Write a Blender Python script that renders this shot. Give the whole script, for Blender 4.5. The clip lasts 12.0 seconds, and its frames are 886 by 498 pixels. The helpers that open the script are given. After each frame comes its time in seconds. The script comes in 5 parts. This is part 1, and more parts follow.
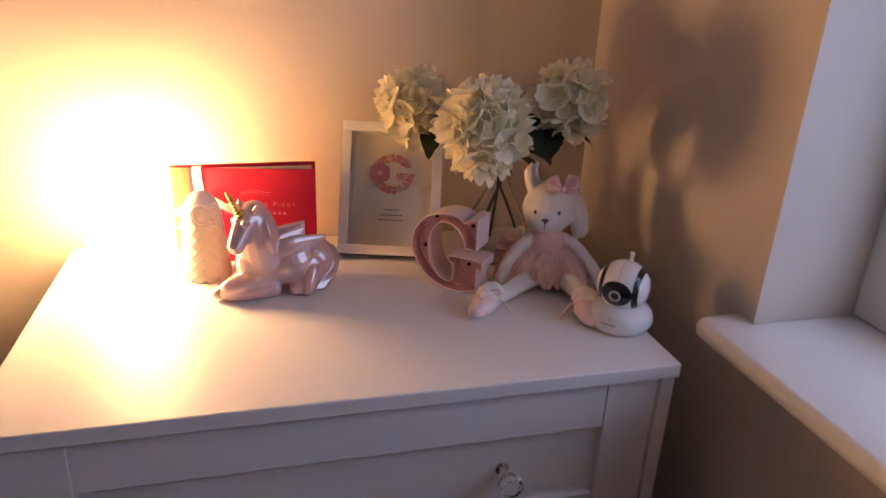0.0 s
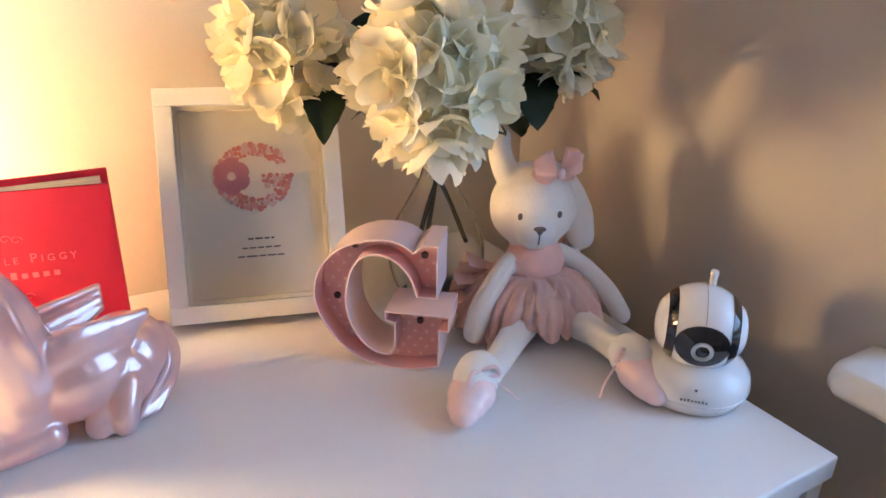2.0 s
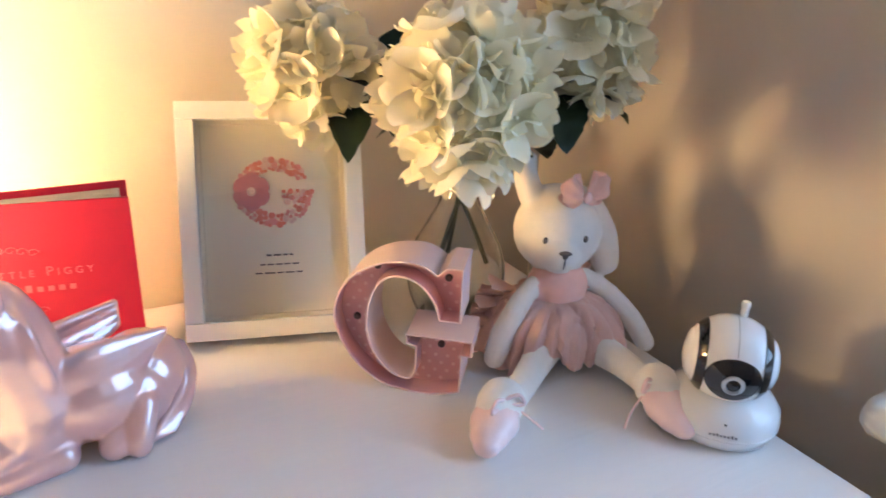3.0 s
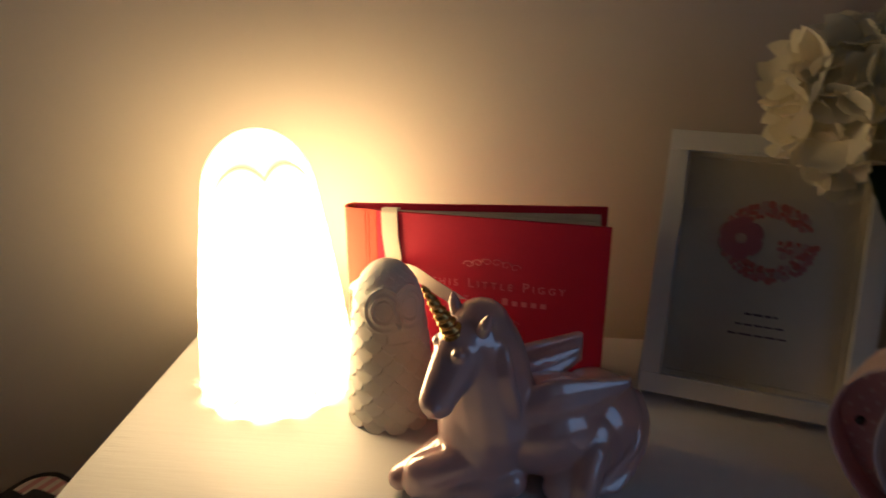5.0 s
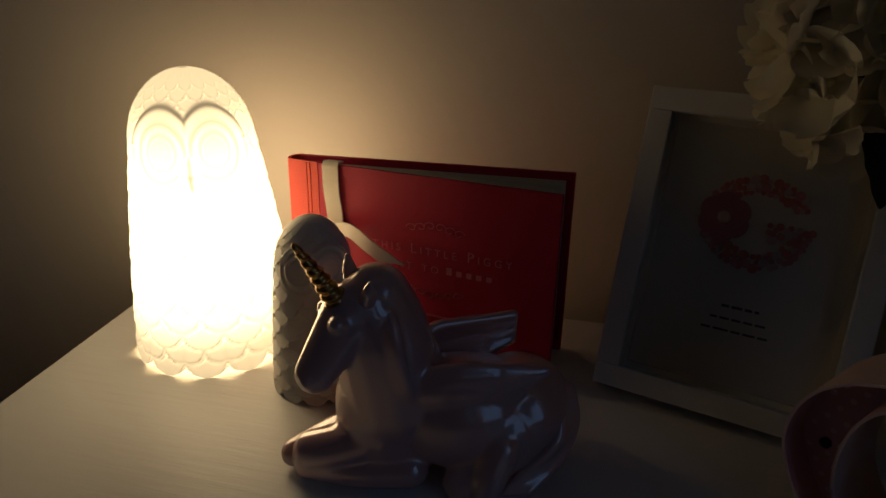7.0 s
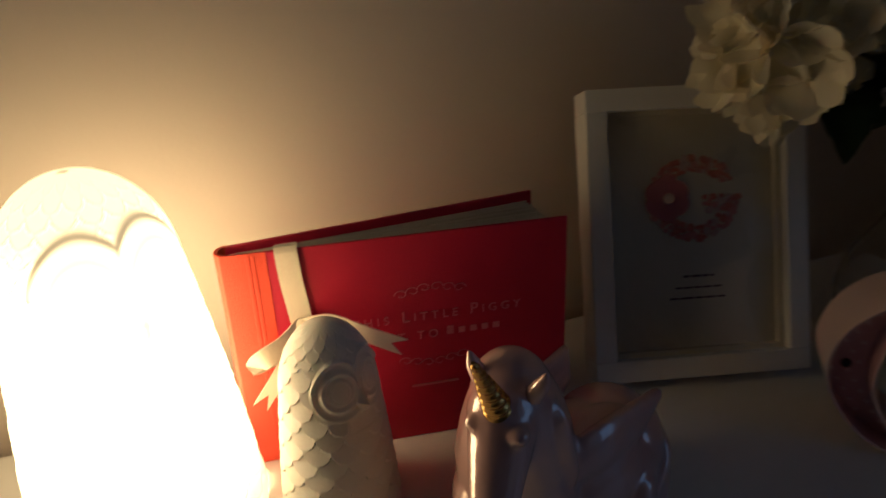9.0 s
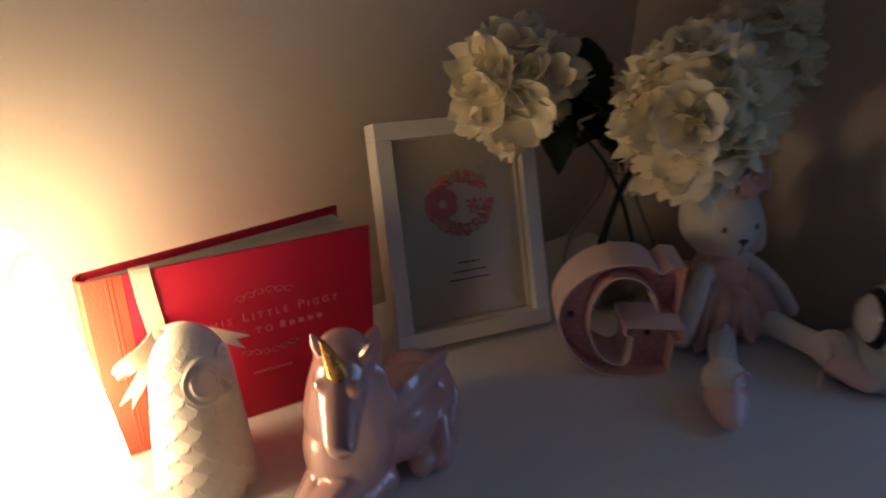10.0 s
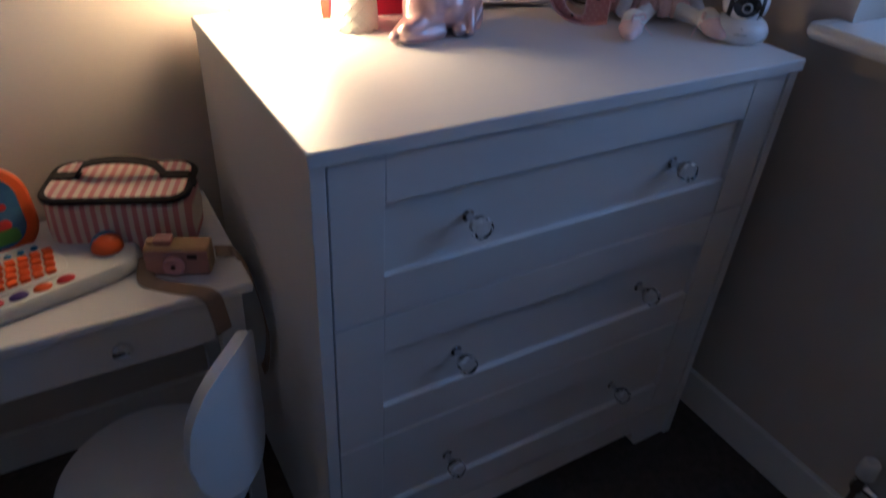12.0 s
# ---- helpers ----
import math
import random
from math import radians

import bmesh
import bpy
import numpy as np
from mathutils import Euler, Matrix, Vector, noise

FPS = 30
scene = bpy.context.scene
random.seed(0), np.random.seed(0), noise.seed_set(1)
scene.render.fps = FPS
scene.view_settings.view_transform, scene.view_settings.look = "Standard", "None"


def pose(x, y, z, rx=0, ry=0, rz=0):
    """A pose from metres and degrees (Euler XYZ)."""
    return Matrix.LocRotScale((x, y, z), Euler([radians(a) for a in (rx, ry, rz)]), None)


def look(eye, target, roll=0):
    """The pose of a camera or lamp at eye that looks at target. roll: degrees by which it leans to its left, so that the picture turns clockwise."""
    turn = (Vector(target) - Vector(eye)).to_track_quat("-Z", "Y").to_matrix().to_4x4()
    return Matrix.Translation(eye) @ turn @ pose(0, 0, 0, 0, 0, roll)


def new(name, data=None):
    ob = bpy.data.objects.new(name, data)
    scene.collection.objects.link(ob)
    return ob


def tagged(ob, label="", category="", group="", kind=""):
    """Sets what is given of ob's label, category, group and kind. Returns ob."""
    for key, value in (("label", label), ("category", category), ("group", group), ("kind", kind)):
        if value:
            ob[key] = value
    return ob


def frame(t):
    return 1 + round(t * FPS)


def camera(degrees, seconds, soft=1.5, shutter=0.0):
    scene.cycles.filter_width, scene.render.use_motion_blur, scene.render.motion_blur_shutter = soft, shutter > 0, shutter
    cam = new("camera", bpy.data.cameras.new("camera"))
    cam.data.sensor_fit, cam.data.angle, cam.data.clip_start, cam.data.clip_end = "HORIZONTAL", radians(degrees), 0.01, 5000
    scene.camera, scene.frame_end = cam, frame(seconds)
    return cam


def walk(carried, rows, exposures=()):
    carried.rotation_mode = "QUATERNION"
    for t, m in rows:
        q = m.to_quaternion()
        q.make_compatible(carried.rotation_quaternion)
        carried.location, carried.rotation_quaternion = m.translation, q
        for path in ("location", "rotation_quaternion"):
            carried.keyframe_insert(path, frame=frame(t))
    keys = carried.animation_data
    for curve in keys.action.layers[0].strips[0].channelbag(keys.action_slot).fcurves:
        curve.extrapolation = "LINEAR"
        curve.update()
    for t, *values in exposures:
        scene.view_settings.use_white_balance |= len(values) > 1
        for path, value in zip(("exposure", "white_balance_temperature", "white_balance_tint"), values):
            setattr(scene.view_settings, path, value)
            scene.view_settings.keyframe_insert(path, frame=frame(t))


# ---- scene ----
cam = camera(65.5, 12.0, shutter=0.5)
EXPOSURES = [(0.0, -0.9, 8000, 42), (0.5, -1.25, 8100, 48), (1.0, -1.35, 7700, 44), (1.5, -0.78, 7050, 32), (2.0, 0.18, 6350, 18), (2.5, 0.32, 6250, 13), (2.7, 0.36, 6400, 13),
             (4.3, -1.25, 6400, 12), (4.5, -1.7, 6400, 12), (5.0, -3.3, 6000, 14), (5.5, -4.6, 5800, 14), (6.7, -5.25, 5600, 12),
             (8.3, -3.85, 5650, 11), (9.0, -4.2, 5700, 11), (9.5, -3.8, 5900, 12), (10.0, -2.8, 5700, 20), (10.5, -2.1, 5400, 12), (11.0, -2.45, 5250, 16), (11.5, -2.85, 5450, 20), (12.0, -1.6, 5130, 20)]
PATH = [
    (0, (0.308, -0.642, 1.295), (0.796, 1.145, 0.542), 2.6),
    (0.5, (0.402, -0.553, 1.255), (0.72, 1.282, 0.525), 3.1),
    (1, (0.377, -0.398, 1.238), (0.79, 1.361, 0.382), 0.6),
    (1.5, (0.352, -0.25, 1.185), (1.149, 1.405, 0.396), -0.2),
    (2, (0.346, -0.197, 1.177), (1.285, 1.385, 0.391), 1.3),
    (2.5, (0.339, -0.176, 1.177), (1.328, 1.383, 0.408), 2.0),
    (2.7, (0.342, -0.176, 1.178), (1.323, 1.39, 0.413), 2.3),
    (4.3, (0.278, -0.15, 1.187), (0.753, 1.649, 0.454), 1.9),
    (4.5, (0.277, -0.141, 1.184), (0.642, 1.681, 0.445), 1.9),
    (5, (0.307, -0.099, 1.182), (0.111, 1.745, 0.434), -0.6),
    (5.5, (0.346, -0.055, 1.178), (-0.005, 1.743, 0.375), 0.2),
    (6, (0.368, -0.029, 1.166), (-0.111, 1.712, 0.306), -0.5),
    (6.5, (0.396, -0.031, 1.156), (-0.133, 1.687, 0.28), -1.3),
    (6.7, (0.41, -0.034, 1.157), (-0.083, 1.709, 0.309), -0.7),
    (8.3, (0.326, -0.029, 1.141), (0.165, 1.8, 0.349), -2.4),
    (8.5, (0.273, -0.002, 1.143), (0.301, 1.829, 0.337), -3.3),
    (9, (0.168, 0.047, 1.174), (0.788, 1.743, 0.314), -2.1),
    (9.5, (0.116, 0.021, 1.213), (1.062, 1.557, 0.349), -0.3),
    (10, (0.098, -0.037, 1.235), (1.249, 1.342, 0.355), 1.8),
    (10.5, (0.019, -0.203, 1.247), (1.169, 1.235, 0.464), 4.1),
    (11, (-0.071, -0.366, 1.234), (0.906, 1.13, 0.336), 3.5),
    (11.5, (-0.149, -0.516, 1.218), (0.729, 0.947, 0.175), 2.8),
    (12, (-0.205, -0.612, 1.182), (0.656, 0.786, 0.039), 3.8),
]
walk(cam, [(t, look(eye, target, roll)) for t, eye, target, roll in PATH], EXPOSURES)

# ---- light ----
H = 0.85            # height of the dresser's top
WALL_N, WALL_E, WALL_W, WALL_S = 0.542, 0.903, -1.7, -2.4
ROOM_Z = 2.35
WIN_Y0, WIN_Y1, WIN_Z0, WIN_Z1, WIN_X = -1.22, 0.012, 0.891, 2.02, 1.055

world = bpy.data.worlds.new("dusk")
scene.world = world
world.use_nodes = True
wn = world.node_tree.nodes
sky = wn.new("ShaderNodeTexSky")
sky.sky_type = "NISHITA"
sky.sun_disc = False
sky.sun_elevation, sky.sun_rotation = radians(12), radians(200)
wn["Background"].inputs["Strength"].default_value = 0.08
world.node_tree.links.new(sky.outputs["Color"], wn["Background"].inputs["Color"])

day = bpy.data.lights.new("window_daylight", "AREA")
day.shape, day.size, day.size_y = "RECTANGLE", 1.05, 1.00
day.energy, day.color = 15.0, (0.38, 0.63, 1.0)
day_ob = new("window_daylight", day)
day_ob.matrix_world = look((WIN_X + 0.36, (WIN_Y0 + WIN_Y1) / 2, (WIN_Z0 + WIN_Z1) / 2), (0.0, (WIN_Y0 + WIN_Y1) / 2, (WIN_Z0 + WIN_Z1) / 2 - 0.02))
LAMP_L, LAMP_COL = 135.0, (1.0, 0.68, 0.30)


# ---- materials ----
def mat(name, col, rough=0.5, metal=0.0, var=0.12, scale=30.0, bump=0.0, bscale=200.0, spec=0.5, sheen=0.0, coat=0.0, trans=0.0, col2=None, stretch=None, subs=0.0):
    """A surface with colour variation at two scales and fine relief, in object space."""
    m = bpy.data.materials.new(name)
    m.use_nodes = True
    nt = m.node_tree
    N, L = nt.nodes, nt.links
    b = N["Principled BSDF"]
    tc = N.new("ShaderNodeTexCoord")
    vec = tc.outputs["Object"]
    if stretch:
        mp = N.new("ShaderNodeMapping")
        mp.inputs["Scale"].default_value = stretch
        L.new(vec, mp.inputs["Vector"])
        vec = mp.outputs["Vector"]
    n1, n2 = N.new("ShaderNodeTexNoise"), N.new("ShaderNodeTexNoise")
    n1.inputs["Scale"].default_value, n2.inputs["Scale"].default_value = scale, scale * 0.17
    n1.inputs["Detail"].default_value, n2.inputs["Detail"].default_value = 5, 3
    L.new(vec, n1.inputs["Vector"]), L.new(vec, n2.inputs["Vector"])
    add = N.new("ShaderNodeMath")
    add.operation = "MULTIPLY_ADD"
    add.inputs[1].default_value = 0.5
    half = N.new("ShaderNodeMath")
    half.operation = "MULTIPLY"
    half.inputs[1].default_value = 0.5
    L.new(n2.outputs["Fac"], half.inputs[0])
    L.new(n1.outputs["Fac"], add.inputs[0]), L.new(half.outputs[0], add.inputs[2])
    ramp = N.new("ShaderNodeValToRGB")
    ramp.color_ramp.elements[0].position, ramp.color_ramp.elements[1].position = 0.3, 0.7
    lo = col2 if col2 else tuple(c * (1 - var) for c in col)
    ramp.color_ramp.elements[0].color, ramp.color_ramp.elements[1].color = (*lo, 1), (*col, 1)
    L.new(add.outputs[0], ramp.inputs["Fac"])
    L.new(ramp.outputs["Color"], b.inputs["Base Color"])
    b.inputs["Roughness"].default_value, b.inputs["Metallic"].default_value = rough, metal
    b.inputs["Specular IOR Level"].default_value = spec
    b.inputs["Sheen Weight"].default_value, b.inputs["Coat Weight"].default_value = sheen, coat
    b.inputs["Transmission Weight"].default_value = trans
    b.inputs["Coat Roughness"].default_value = 0.06
    if subs:
        b.inputs["Subsurface Weight"].default_value = subs
        b.inputs["Subsurface Radius"].default_value = (0.01, 0.007, 0.005)
        b.inputs["Subsurface Scale"].default_value = 0.5
    if bump:
        n3 = N.new("ShaderNodeTexNoise")
        n3.inputs["Scale"].default_value, n3.inputs["Detail"].default_value = bscale, 4
        L.new(vec, n3.inputs["Vector"])
        bp = N.new("ShaderNodeBump")
        bp.inputs["Strength"].default_value, bp.inputs["Distance"].default_value = bump, 0.002
        L.new(n3.outputs["Fac"], bp.inputs["Height"])
        L.new(bp.outputs["Normal"], b.inputs["Normal"])
    return m


def glass(name, col=(1, 1, 1), rough=0.0, ior=1.47):
    m = bpy.data.materials.new(name)
    m.use_nodes = True
    b = m.node_tree.nodes["Principled BSDF"]
    b.inputs["Base Color"].default_value = (*col, 1)
    b.inputs["Roughness"].default_value, b.inputs["IOR"].default_value = rough, ior
    b.inputs["Transmission Weight"].default_value = 1.0
    return m


M_WALL = mat("magnolia_wall_paint", (0.66, 0.585, 0.51), 0.62, var=0.05, scale=14, bump=0.09, bscale=260, spec=0.25)
M_CEIL = mat("ceiling_paint", (0.78, 0.77, 0.75), 0.8, var=0.04, scale=8)
M_TRIM = mat("gloss_white_trim", (0.80, 0.79, 0.77), 0.28, var=0.05, scale=18, bump=0.06, bscale=120)
M_CARPET = mat("dark_grey_carpet", (0.125, 0.105, 0.092), 0.95, var=0.5, scale=320, bump=1.0, bscale=700, spec=0.1)
M_WHITE = mat("white_painted_wood", (0.79, 0.775, 0.765), 0.40, var=0.03, scale=60, bump=0.14, bscale=90, stretch=(0.25, 3.0, 3.0), spec=0.4)
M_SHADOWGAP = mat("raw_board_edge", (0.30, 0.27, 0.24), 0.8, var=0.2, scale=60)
M_CHROME = mat("polished_chrome", (0.75, 0.75, 0.77), 0.12, 1.0, var=0.05)
M_CRYSTAL = glass("clear_crystal", ior=1.52)
M_CLEAR = glass("clear_vase_glass", (0.97, 0.98, 0.97), ior=1.45)
M_OWL = mat("bisque_white_ceramic", (0.80, 0.76, 0.70), 0.55, var=0.05, scale=50, bump=0.1, bscale=500, subs=0.2)
M_FRAME = mat("white_frame_lacquer", (0.80, 0.79, 0.77), 0.38, var=0.04, scale=40, bump=0.08, bscale=200)
M_PAPER = mat("off_white_print_paper", (0.88, 0.80, 0.65), 0.75, var=0.04, scale=25)
M_RED = mat("crimson_book_cloth", (0.44, 0.009, 0.038), 0.48, var=0.12, scale=40, bump=0.2, bscale=900, spec=0.35)
# red binding cloth pushed to orange: the lamp's warm glow is in this colour
M_SPINE = mat("lamp_warmed_spine_cloth", (0.66, 0.062, 0.022), 0.5, var=0.12, scale=40, bump=0.2, bscale=900, spec=0.35)
M_PAGES = mat("cream_page_edges", (0.66, 0.60, 0.50), 0.85, var=0.25, scale=90, stretch=(0.2, 8, 8))
M_FOIL = mat("pale_pink_foil", (0.62, 0.17, 0.20), 0.32, 0.35, var=0.1, scale=60)
M_RIBBON = mat("cream_satin_ribbon", (0.80, 0.70, 0.55), 0.35, var=0.08, scale=120, bump=0.15, bscale=600, sheen=0.2)
M_PEARL = mat("pink_pearl_glaze", (0.66, 0.41, 0.41), 0.28, 0.18, var=0.12, scale=24, coat=1.0, bump=0.16, bscale=42)
M_PEARL.node_tree.nodes["Principled BSDF"].inputs["Coat IOR"].default_value = 2.3
M_PEARL.node_tree.nodes["Principled BSDF"].inputs["Coat Roughness"].default_value = 0.03
M_GOLD = mat("gold_lustre", (0.72, 0.43, 0.14), 0.22, 1.0, var=0.2, scale=80)
M_PINKTIN = mat("dusty_pink_painted_metal", (0.72, 0.42, 0.44), 0.42, var=0.08, scale=40)
M_PINKTIN_OUT = mat("pale_pink_painted_metal", (0.78, 0.60, 0.60), 0.40, var=0.06, scale=40)
M_DOT = mat("pale_pink_polka_dot", (0.82, 0.60, 0.60), 0.45, var=0.04)
M_DARK = mat("dark_bulb_socket", (0.035, 0.018, 0.016), 0.4, var=0.2)
M_PLUSH = mat("white_plush_fabric", (0.89, 0.845, 0.80), 0.95, var=0.08, scale=120, bump=0.55, bscale=900, sheen=0.6, spec=0.1)
M_DRESS = mat("pink_jersey", (0.95, 0.56, 0.49), 0.9, var=0.10, scale=160, bump=0.4, bscale=1400, sheen=0.4, spec=0.1)
M_TULLE = mat("pink_tulle", (0.97, 0.62, 0.54), 0.9, var=0.14, scale=90, bump=0.4, bscale=1500, sheen=0.5, spec=0.1)
M_SATIN = mat("pink_satin", (0.96, 0.70, 0.68), 0.22, var=0.08, scale=50, bump=0.15, bscale=160, sheen=0.3)
M_GREYTHREAD = mat("grey_embroidery", (0.16, 0.13, 0.13), 0.8, var=0.2, scale=300, bump=0.4, bscale=1200)
M_PLASTIC = mat("gloss_white_plastic", (0.80, 0.80, 0.81), 0.16, var=0.03, scale=20, coat=0.3)
M_BLACK = mat("gloss_black_plastic", (0.014, 0.014, 0.016), 0.10, var=0.1, coat=0.4)
M_GREY = mat("mid_grey_print", (0.22, 0.22, 0.23), 0.5, var=0.05)
M_LENSRING = mat("silver_lens_ring", (0.62, 0.62, 0.64), 0.25, 0.7, var=0.05)
M_STEM = mat("dark_green_stem", (0.045, 0.055, 0.025), 0.6, var=0.3, scale=90)
M_LEAF = mat("dark_green_leaf", (0.028, 0.058, 0.022), 0.45, var=0.4, scale=70, bump=0.4, bscale=160)


def see_through(m, col, share):
    """Lets part of the light pass through a thin cloth or petal."""
    N, L = m.node_tree.nodes, m.node_tree.links
    b, out = N["Principled BSDF"], N["Material Output"]
    tr, mx = N.new("ShaderNodeBsdfTranslucent"), N.new("ShaderNodeMixShader")
    tr.inputs["Color"].default_value = (*col, 1)
    mx.inputs["Fac"].default_value = share
    L.new(b.outputs[0], mx.inputs[1]), L.new(tr.outputs[0], mx.inputs[2]), L.new(mx.outputs[0], out.inputs["Surface"])
    return m


M_PETAL = see_through(mat("cream_silk_petal", (0.97, 0.925, 0.745), 0.75, var=0.06, scale=60, bump=0.2, bscale=260, spec=0.2, sheen=0.2), (0.97, 0.90, 0.66), 0.36)
see_through(M_TULLE, (0.98, 0.78, 0.75), 0.20)


def open_weave(m, share):
    """The holes of a fine net."""
    N, L = m.node_tree.nodes, m.node_tree.links
    out = N["Material Output"]
    tr, mx = N.new("ShaderNodeBsdfTransparent"), N.new("ShaderNodeMixShader")
    mx.inputs["Fac"].default_value = share
    src = out.inputs["Surface"].links[0].from_socket
    L.new(src, mx.inputs[1]), L.new(tr.outputs[0], mx.inputs[2]), L.new(mx.outputs[0], out.inputs["Surface"])


open_weave(M_TULLE, 0.08)


def lamp_material():
    """Lit translucent plastic: the bulb's light is painted as emission, brightest in the middle."""
    m = bpy.data.materials.new("lit_translucent_plastic")
    m.use_nodes = True
    N, L = m.node_tree.nodes, m.node_tree.links
    b = N["Principled BSDF"]
    b.inputs["Base Color"].default_value = (0.80, 0.74, 0.62, 1)
    b.inputs["Roughness"].default_value = 0.5
    tc, sep = N.new("ShaderNodeTexCoord"), N.new("ShaderNodeSeparateXYZ")
    ramp = N.new("ShaderNodeValToRGB")
    mul = N.new("ShaderNodeMath")
    mul.operation = "MULTIPLY"
    mul.inputs[1].default_value = 1 / 0.226
    L.new(tc.outputs["Object"], sep.inputs[0]), L.new(sep.outputs["Z"], mul.inputs[0]), L.new(mul.outputs[0], ramp.inputs["Fac"])
    r = ramp.color_ramp
    r.elements[0].position, r.elements[0].color = 0.0, (0.20, 0.20, 0.20, 1)
    r.elements[1].position, r.elements[1].color = 1.0, (0.27, 0.27, 0.27, 1)
    for p, v in ((0.09, 0.28), (0.30, 1.0), (0.60, 1.0), (0.80, 0.50), (0.88, 0.31)):
        e = r.elements.new(p)
        e.color = (v, v, v, 1)
    st = N.new("ShaderNodeMath")
    st.operation = "MULTIPLY"
    st.inputs[1].default_value = LAMP_L
    # feather relief painted into the glow: brighter in creases, dimmer on raised edges
    geo, thin, both = N.new("ShaderNodeNewGeometry"), N.new("ShaderNodeMapRange"), N.new("ShaderNodeMath")
    thin.inputs["From Min"].default_value, thin.inputs["From Max"].default_value = 0.45, 0.55
    thin.inputs["To Min"].default_value, thin.inputs["To Max"].default_value = 1.70, 0.40
    both.operation = "MULTIPLY"
    L.new(geo.outputs["Pointiness"], thin.inputs["Value"])
    # brow line painted into the glow: its mask dims it as thicker plastic would
    att, dim, dimmed = N.new("ShaderNodeAttribute"), N.new("ShaderNodeMapRange"), N.new("ShaderNodeMath")
    att.attribute_name = "thick"
    dim.inputs["To Min"].default_value, dim.inputs["To Max"].default_value = 1.0, 0.36
    dimmed.operation = "MULTIPLY"
    L.new(att.outputs["Fac"], dim.inputs["Value"])
    L.new(ramp.outputs["Color"], both.inputs[0]), L.new(thin.outputs["Result"], both.inputs[1])
    L.new(both.outputs[0], dimmed.inputs[0]), L.new(dim.outputs["Result"], dimmed.inputs[1]), L.new(dimmed.outputs[0], st.inputs[0])
    b.inputs["Emission Color"].default_value = (*LAMP_COL, 1)
    L.new(st.outputs[0], b.inputs["Emission Strength"])
    return m


M_LAMP = lamp_material()


# ---- mesh helpers ----
def finish(bm, name, material, smooth=True, angle=40):
    me = bpy.data.meshes.new(name)
    bmesh.ops.recalc_face_normals(bm, faces=bm.faces)
    bm.to_mesh(me)
    bm.free()
    for m in (material if isinstance(material, (list, tuple)) else [material]):
        me.materials.append(m)
    if smooth:
        me.shade_smooth()
        me.set_sharp_from_angle(angle=radians(angle))
        flats = me.attributes.get("flat")
        if flats:
            me.polygons.foreach_set("use_smooth", [v.value == 0 for v in flats.data])
    return me


def part(name, bm, material, parent=None, label="", smooth=True, angle=40):
    """Links a bmesh as one mesh object, under a thing or a part when one is given."""
    ob = new(name, finish(bm, name, material, smooth, angle))
    if parent:
        ob.parent = parent
    return tagged(ob, label)


def thing(name, m, label, category, group="", kind=""):
    ob = new(name)
    ob.empty_display_size = 0.03
    ob.matrix_basis = m
    return tagged(ob, label, category, group, kind)


def box(bm, x0, x1, y0, y1, z0, z1, bev=0.0, seg=2, m=None):
    r = bmesh.ops.create_cube(bm, size=1)
    vs = r["verts"]
    for v in vs:
        v.co = Vector(((x0 + x1) / 2 + v.co.x * (x1 - x0), (y0 + y1) / 2 + v.co.y * (y1 - y0), (z0 + z1) / 2 + v.co.z * (z1 - z0)))
    flat = bm.faces.layers.int.get("flat") or bm.faces.layers.int.new("flat")
    for f in {f for v in vs for f in v.link_faces}:
        f[flat] = 1
    if bev:
        es = {e for v in vs for e in v.link_edges}
        r2 = bmesh.ops.bevel(bm, geom=list(es), offset=bev, segments=seg, profile=0.5, affect="EDGES")
        for f in r2["faces"]:
            f[flat] = 0
        vs = list({v for f in r2["faces"] for v in f.verts} | {v for v in vs if v.is_valid})
    if m is not None:
        for v in vs:
            v.co = m @ v.co
    return vs


def lathe(bm, prof, n=32, m=None):
    """A turned body from (radius, height) pairs."""
    rings = []
    for r, z in prof:
        if r < 1e-6:
            rings.append([bm.verts.new((0, 0, z))])
        else:
            rings.append([bm.verts.new((r * math.cos(2 * math.pi * i / n), r * math.sin(2 * math.pi * i / n), z)) for i in range(n)])
    for a, b in zip(rings, rings[1:]):
        for i in range(n):
            j = (i + 1) % n
            q = [a[i % len(a)], a[j % len(a)], b[j % len(b)], b[i % len(b)]]
            q = [v for k, v in enumerate(q) if v not in q[:k]]
            if len(q) > 2:
                bm.faces.new(q)
    vs = [v for r in rings for v in r]
    if m is not None:
        for v in vs:
            v.co = m @ v.co
    return vs


def ball(bm, c, r, seg=24, rings=16, m=None):
    """An ellipsoid; r is one radius or three."""
    r = (r, r, r) if isinstance(r, (int, float)) else r
    c = Vector(c)
    rows, made = [], []
    for i in range(rings + 1):
        a = math.pi * i / rings
        row = []
        for j in range(1 if i in (0, rings) else seg):
            t = 2 * math.pi * j / seg
            p = Vector((r[0] * math.sin(a) * math.cos(t), r[1] * math.sin(a) * math.sin(t), r[2] * math.cos(a)))
            row.append(bm.verts.new((m @ p if m is not None else p) + c))
        rows.append(row)
        made += row
    for p, q in zip(rows, rows[1:]):
        for j in range(seg):
            k = (j + 1) % seg
            if len(p) == 1:
                bm.faces.new((p[0], q[j], q[k]))
            elif len(q) == 1:
                bm.faces.new((p[j], q[0], p[k]))
            else:
                bm.faces.new((p[j], q[j], q[k], p[k]))
    return made


